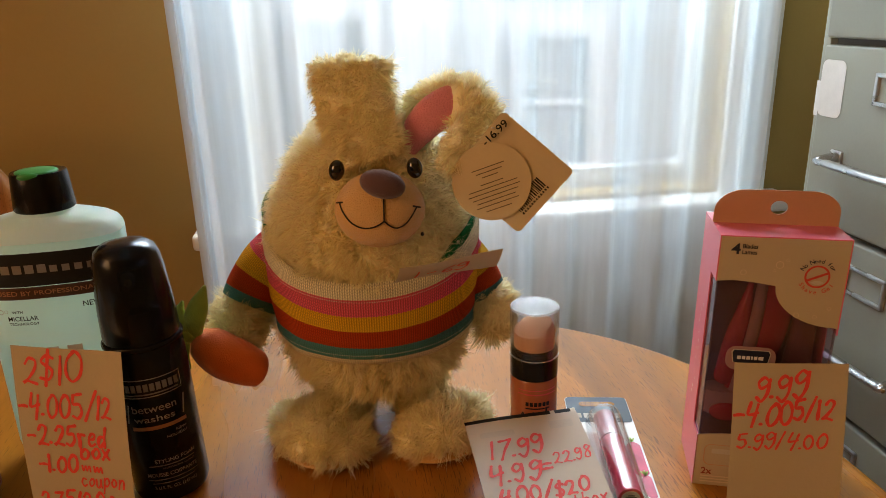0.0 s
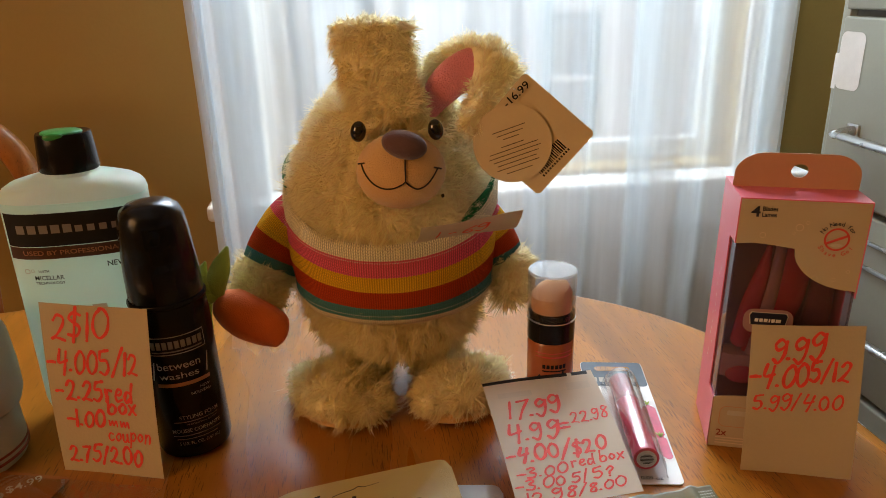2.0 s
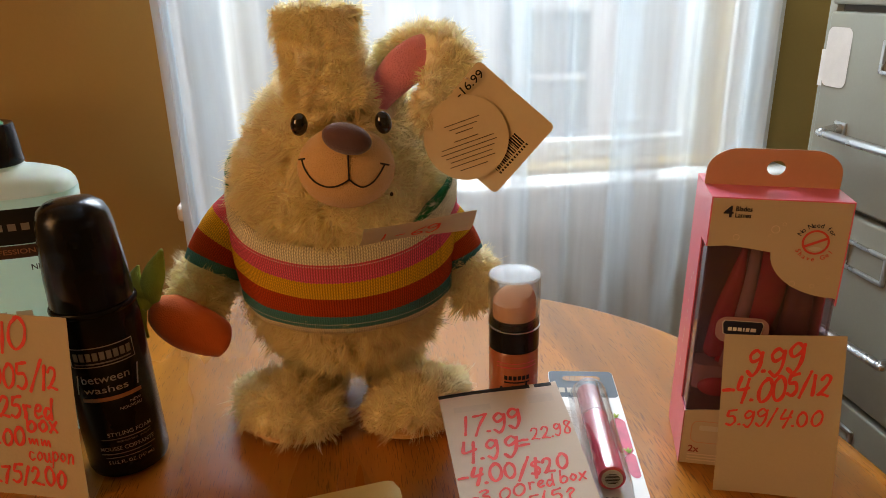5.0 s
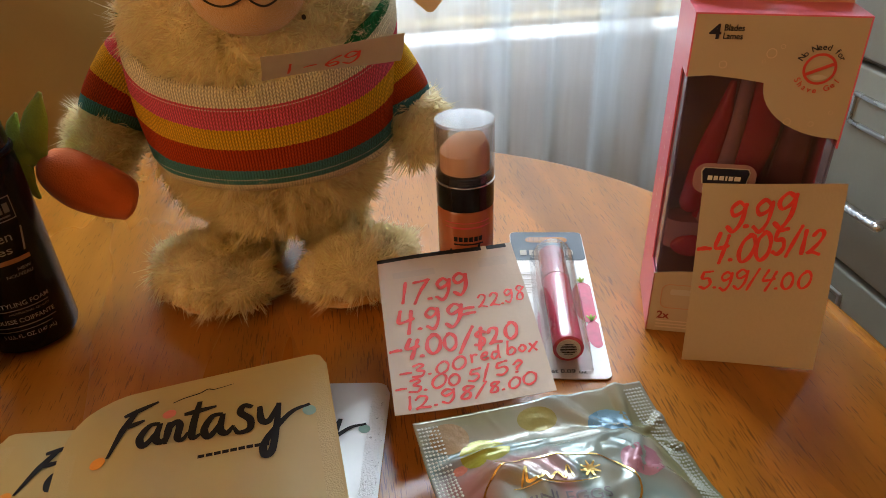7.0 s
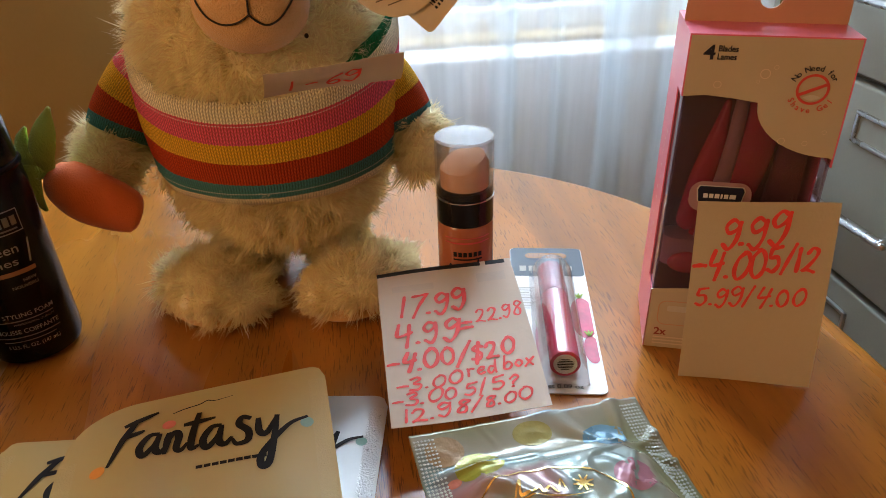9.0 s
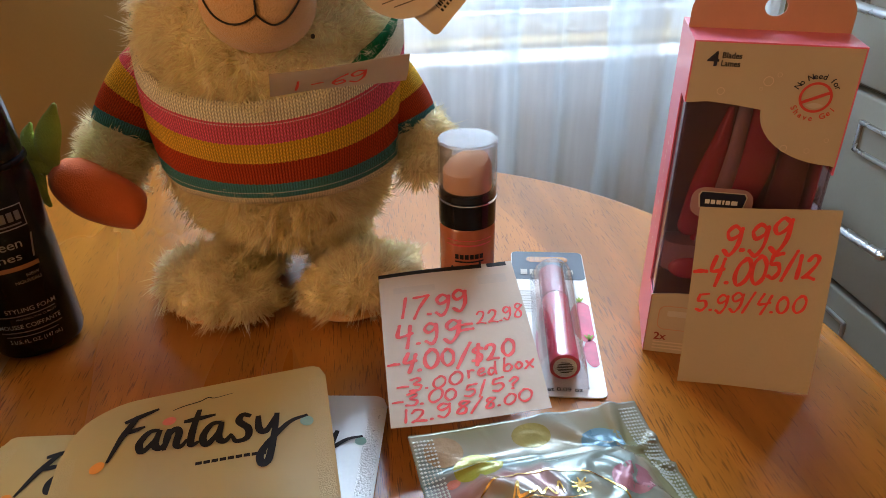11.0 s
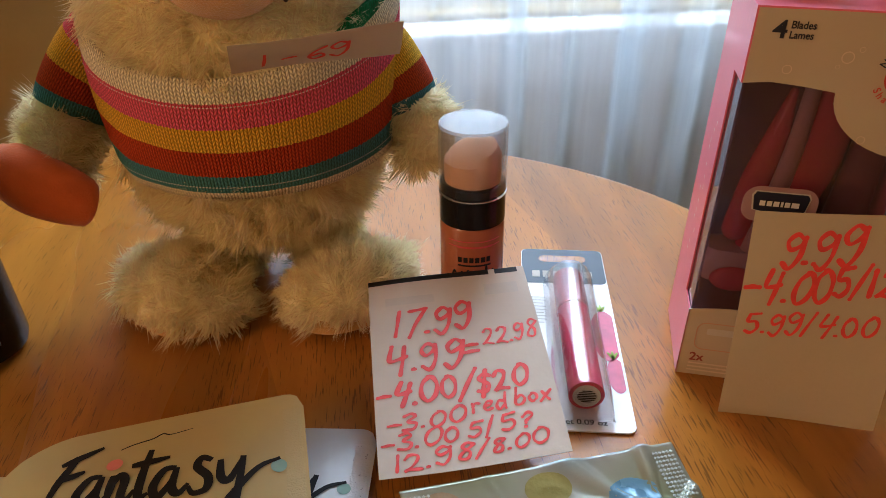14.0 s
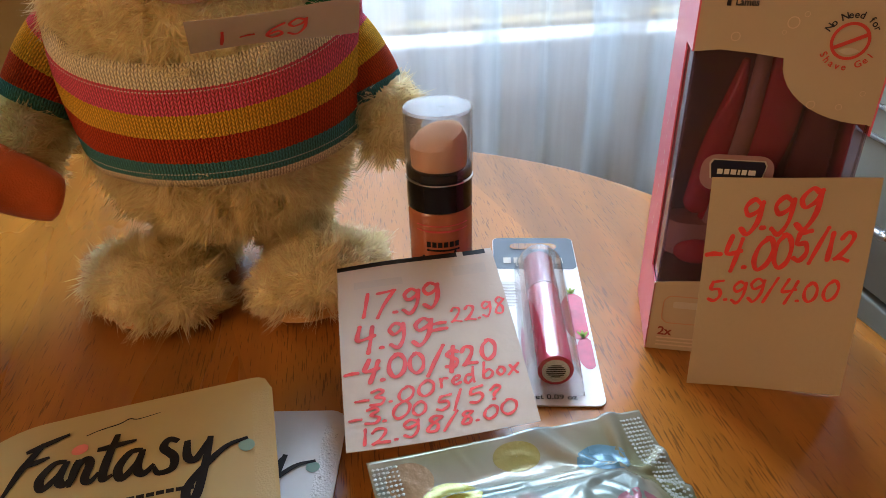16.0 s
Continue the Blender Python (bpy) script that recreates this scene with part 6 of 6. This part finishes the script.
def pouch_z(x, y):
    e = max(0, min(1, min(x - .004, PW - .004 - x) / .020)) * max(0, min(1, (PH - .012 - y) / .030)) * max(0, min(1, y / .03))
    e = e * e * (3 - 2 * e)
    crease = (.35 - min(.35, abs(noise.noise((x * 26 + y * 12, y * 34, 3))))) * .0060 + (.2 - min(.2, abs(noise.noise((x * 62, y * 48 + x * 20, 9))))) * .0036
    ridge = .0026 * math.exp(-abs(y - PH + .021 + .06 * (x - .015) * (x > .015)) / .0020) * min(1, max(0, min(x, PW - x) / .012))
    ang, far = math.atan2(y - PH + .030, PW - .018 - x), math.hypot(PW - .018 - x, y - PH + .030)
    fan = .0030 * max(0, math.cos(ang * 7 + .6)) ** 3 * min(1, far / .02) * max(0, 1 - far / .085)
    return .0030 + .0135 * (y / PH) * (1 - .55 * x / PW) + .012 * e + crease * (.35 + e) + ridge + fan + .004 * max(0, (y - PH + .02) / .02)


part("body", solid_sheet(lambda u, v: (PW * (1 - u), PH * v, pouch_z(PW * (1 - u), PH * v)), 110, 130, -.0008), EGGFOIL, egg, "pastel printed foil", sharp=0)
for x0 in (.0008, PW - .0108):
    a = Acc()
    for i in range(76):
        for j in range(6):
            x, y = x0 + .0016 * j, .003 + .0017 * i
            z = max(pouch_z(x, y), pouch_z(x + .0015, y + .0016)) + .0009
            a.add(([(x, y + .0008, z), (x + .0008, y, z), (x + .0015, y + .0008, z), (x + .0008, y + .0016, z), (x + .0008, y + .0008, z + .00010)], [(0, 1, 4), (1, 2, 4), (2, 3, 4), (3, 0, 4)]))
    part("crimped_seal", a, SILVER, egg, "crimped silver seal", smooth=False)


def on_egg(vf, lift=.0012):
    return mapped(vf, lambda x, y: (x, y, pouch_z(x, y) + lift))


def printed(vf, lift=.0012):
    """Print on the pouch, set a little askew like the pouch's face."""
    c, q = (.0450, PH - .047), radians(-11)
    return on_egg(([(c[0] + (p[0] - c[0]) * math.cos(q) - (p[1] - c[1]) * math.sin(q), c[1] + (p[0] - c[0]) * math.sin(q) + (p[1] - c[1]) * math.cos(q), 0) for p in vf[0]], vf[1]), lift)


part("gold_frame", printed(ring_faces(disc(.0450, PH - .0535, .0300, .0172, 90), disc(.0450, PH - .0535, .0292, .0165, 90))), GOLD, egg, "thin gold foil oval")
part("script_logo", printed(stroke([(.0300, PH - .0505), (.0330, PH - .0425), (.0325, PH - .0490), (.0375, PH - .0485), (.0400, PH - .0460), (.0415, PH - .0490), (.0445, PH - .0455), (.0470, PH - .0490), (.0490, PH - .0430), (.0505, PH - .0485)], .00055), .0014), GOLD, egg)
part("logo_underline", printed(stroke([(.0270, PH - .0512), (.0400, PH - .0504), (.0500, PH - .0510), (.0600, PH - .0498)], .0003), .0014), GOLD, egg)
for q in range(4):
    g = radians(45 * q + 12)
    part("logo_emblem", printed(stroke([(.0575 - .0042 * math.cos(g), PH - .0455 - .0036 * math.sin(g)), (.0575, PH - .0455), (.0575 + .0042 * math.cos(g), PH - .0455 + .0036 * math.sin(g))], .0006), .0014), GOLD, egg)
GREYFOIL = material("dark_grey_ink", (0.10, 0.10, 0.11), 0.45, var=.1, bump=0)
part("lettering", printed(moved(lettering("MINI EGGS", .034, .0048, .0), .0285, PH - .0595), .0014), GREYFOIL, egg, smooth=False)
for x, y, rx, ry, c in ((.0245, PH - .0215, .0105, .0085, (0.28, 0.29, 0.03)), (.0830, PH - .0190, .0100, .0085, (0.12, 0.25, 0.34)), (.0800, PH - .049, .009, .008, (0.34, 0.16, 0.20)), (.0530, PH - .0090, .0090, .006, (0.30, 0.27, 0.08)), (.0130, PH - .010, .0085, .007, (0.38, 0.28, 0.16)), (.0125, PH - .026, .003, .0022, (0.5, 0.18, 0.12)), (.014, PH - .070, .009, .012, (0.55, 0.30, 0.32))):
    nm = material("egg_print", c, .26, metal=.15, var=.15, vscale=60, bump=.1)
    ring3 = [disc(x, y, rx * q, ry * q, 28) for q in (1, .88, .75, .62, .5, .37, .25, .12, .02)]
    vf = ([(p[0], p[1], 0) for r in ring3 for p in r], [(k * 28 + i, k * 28 + (i + 1) % 28, (k + 1) * 28 + (i + 1) % 28, (k + 1) * 28 + i) for k in range(8) for i in range(28)])
    part("egg_print", on_egg(vf, .0010), nm, egg)
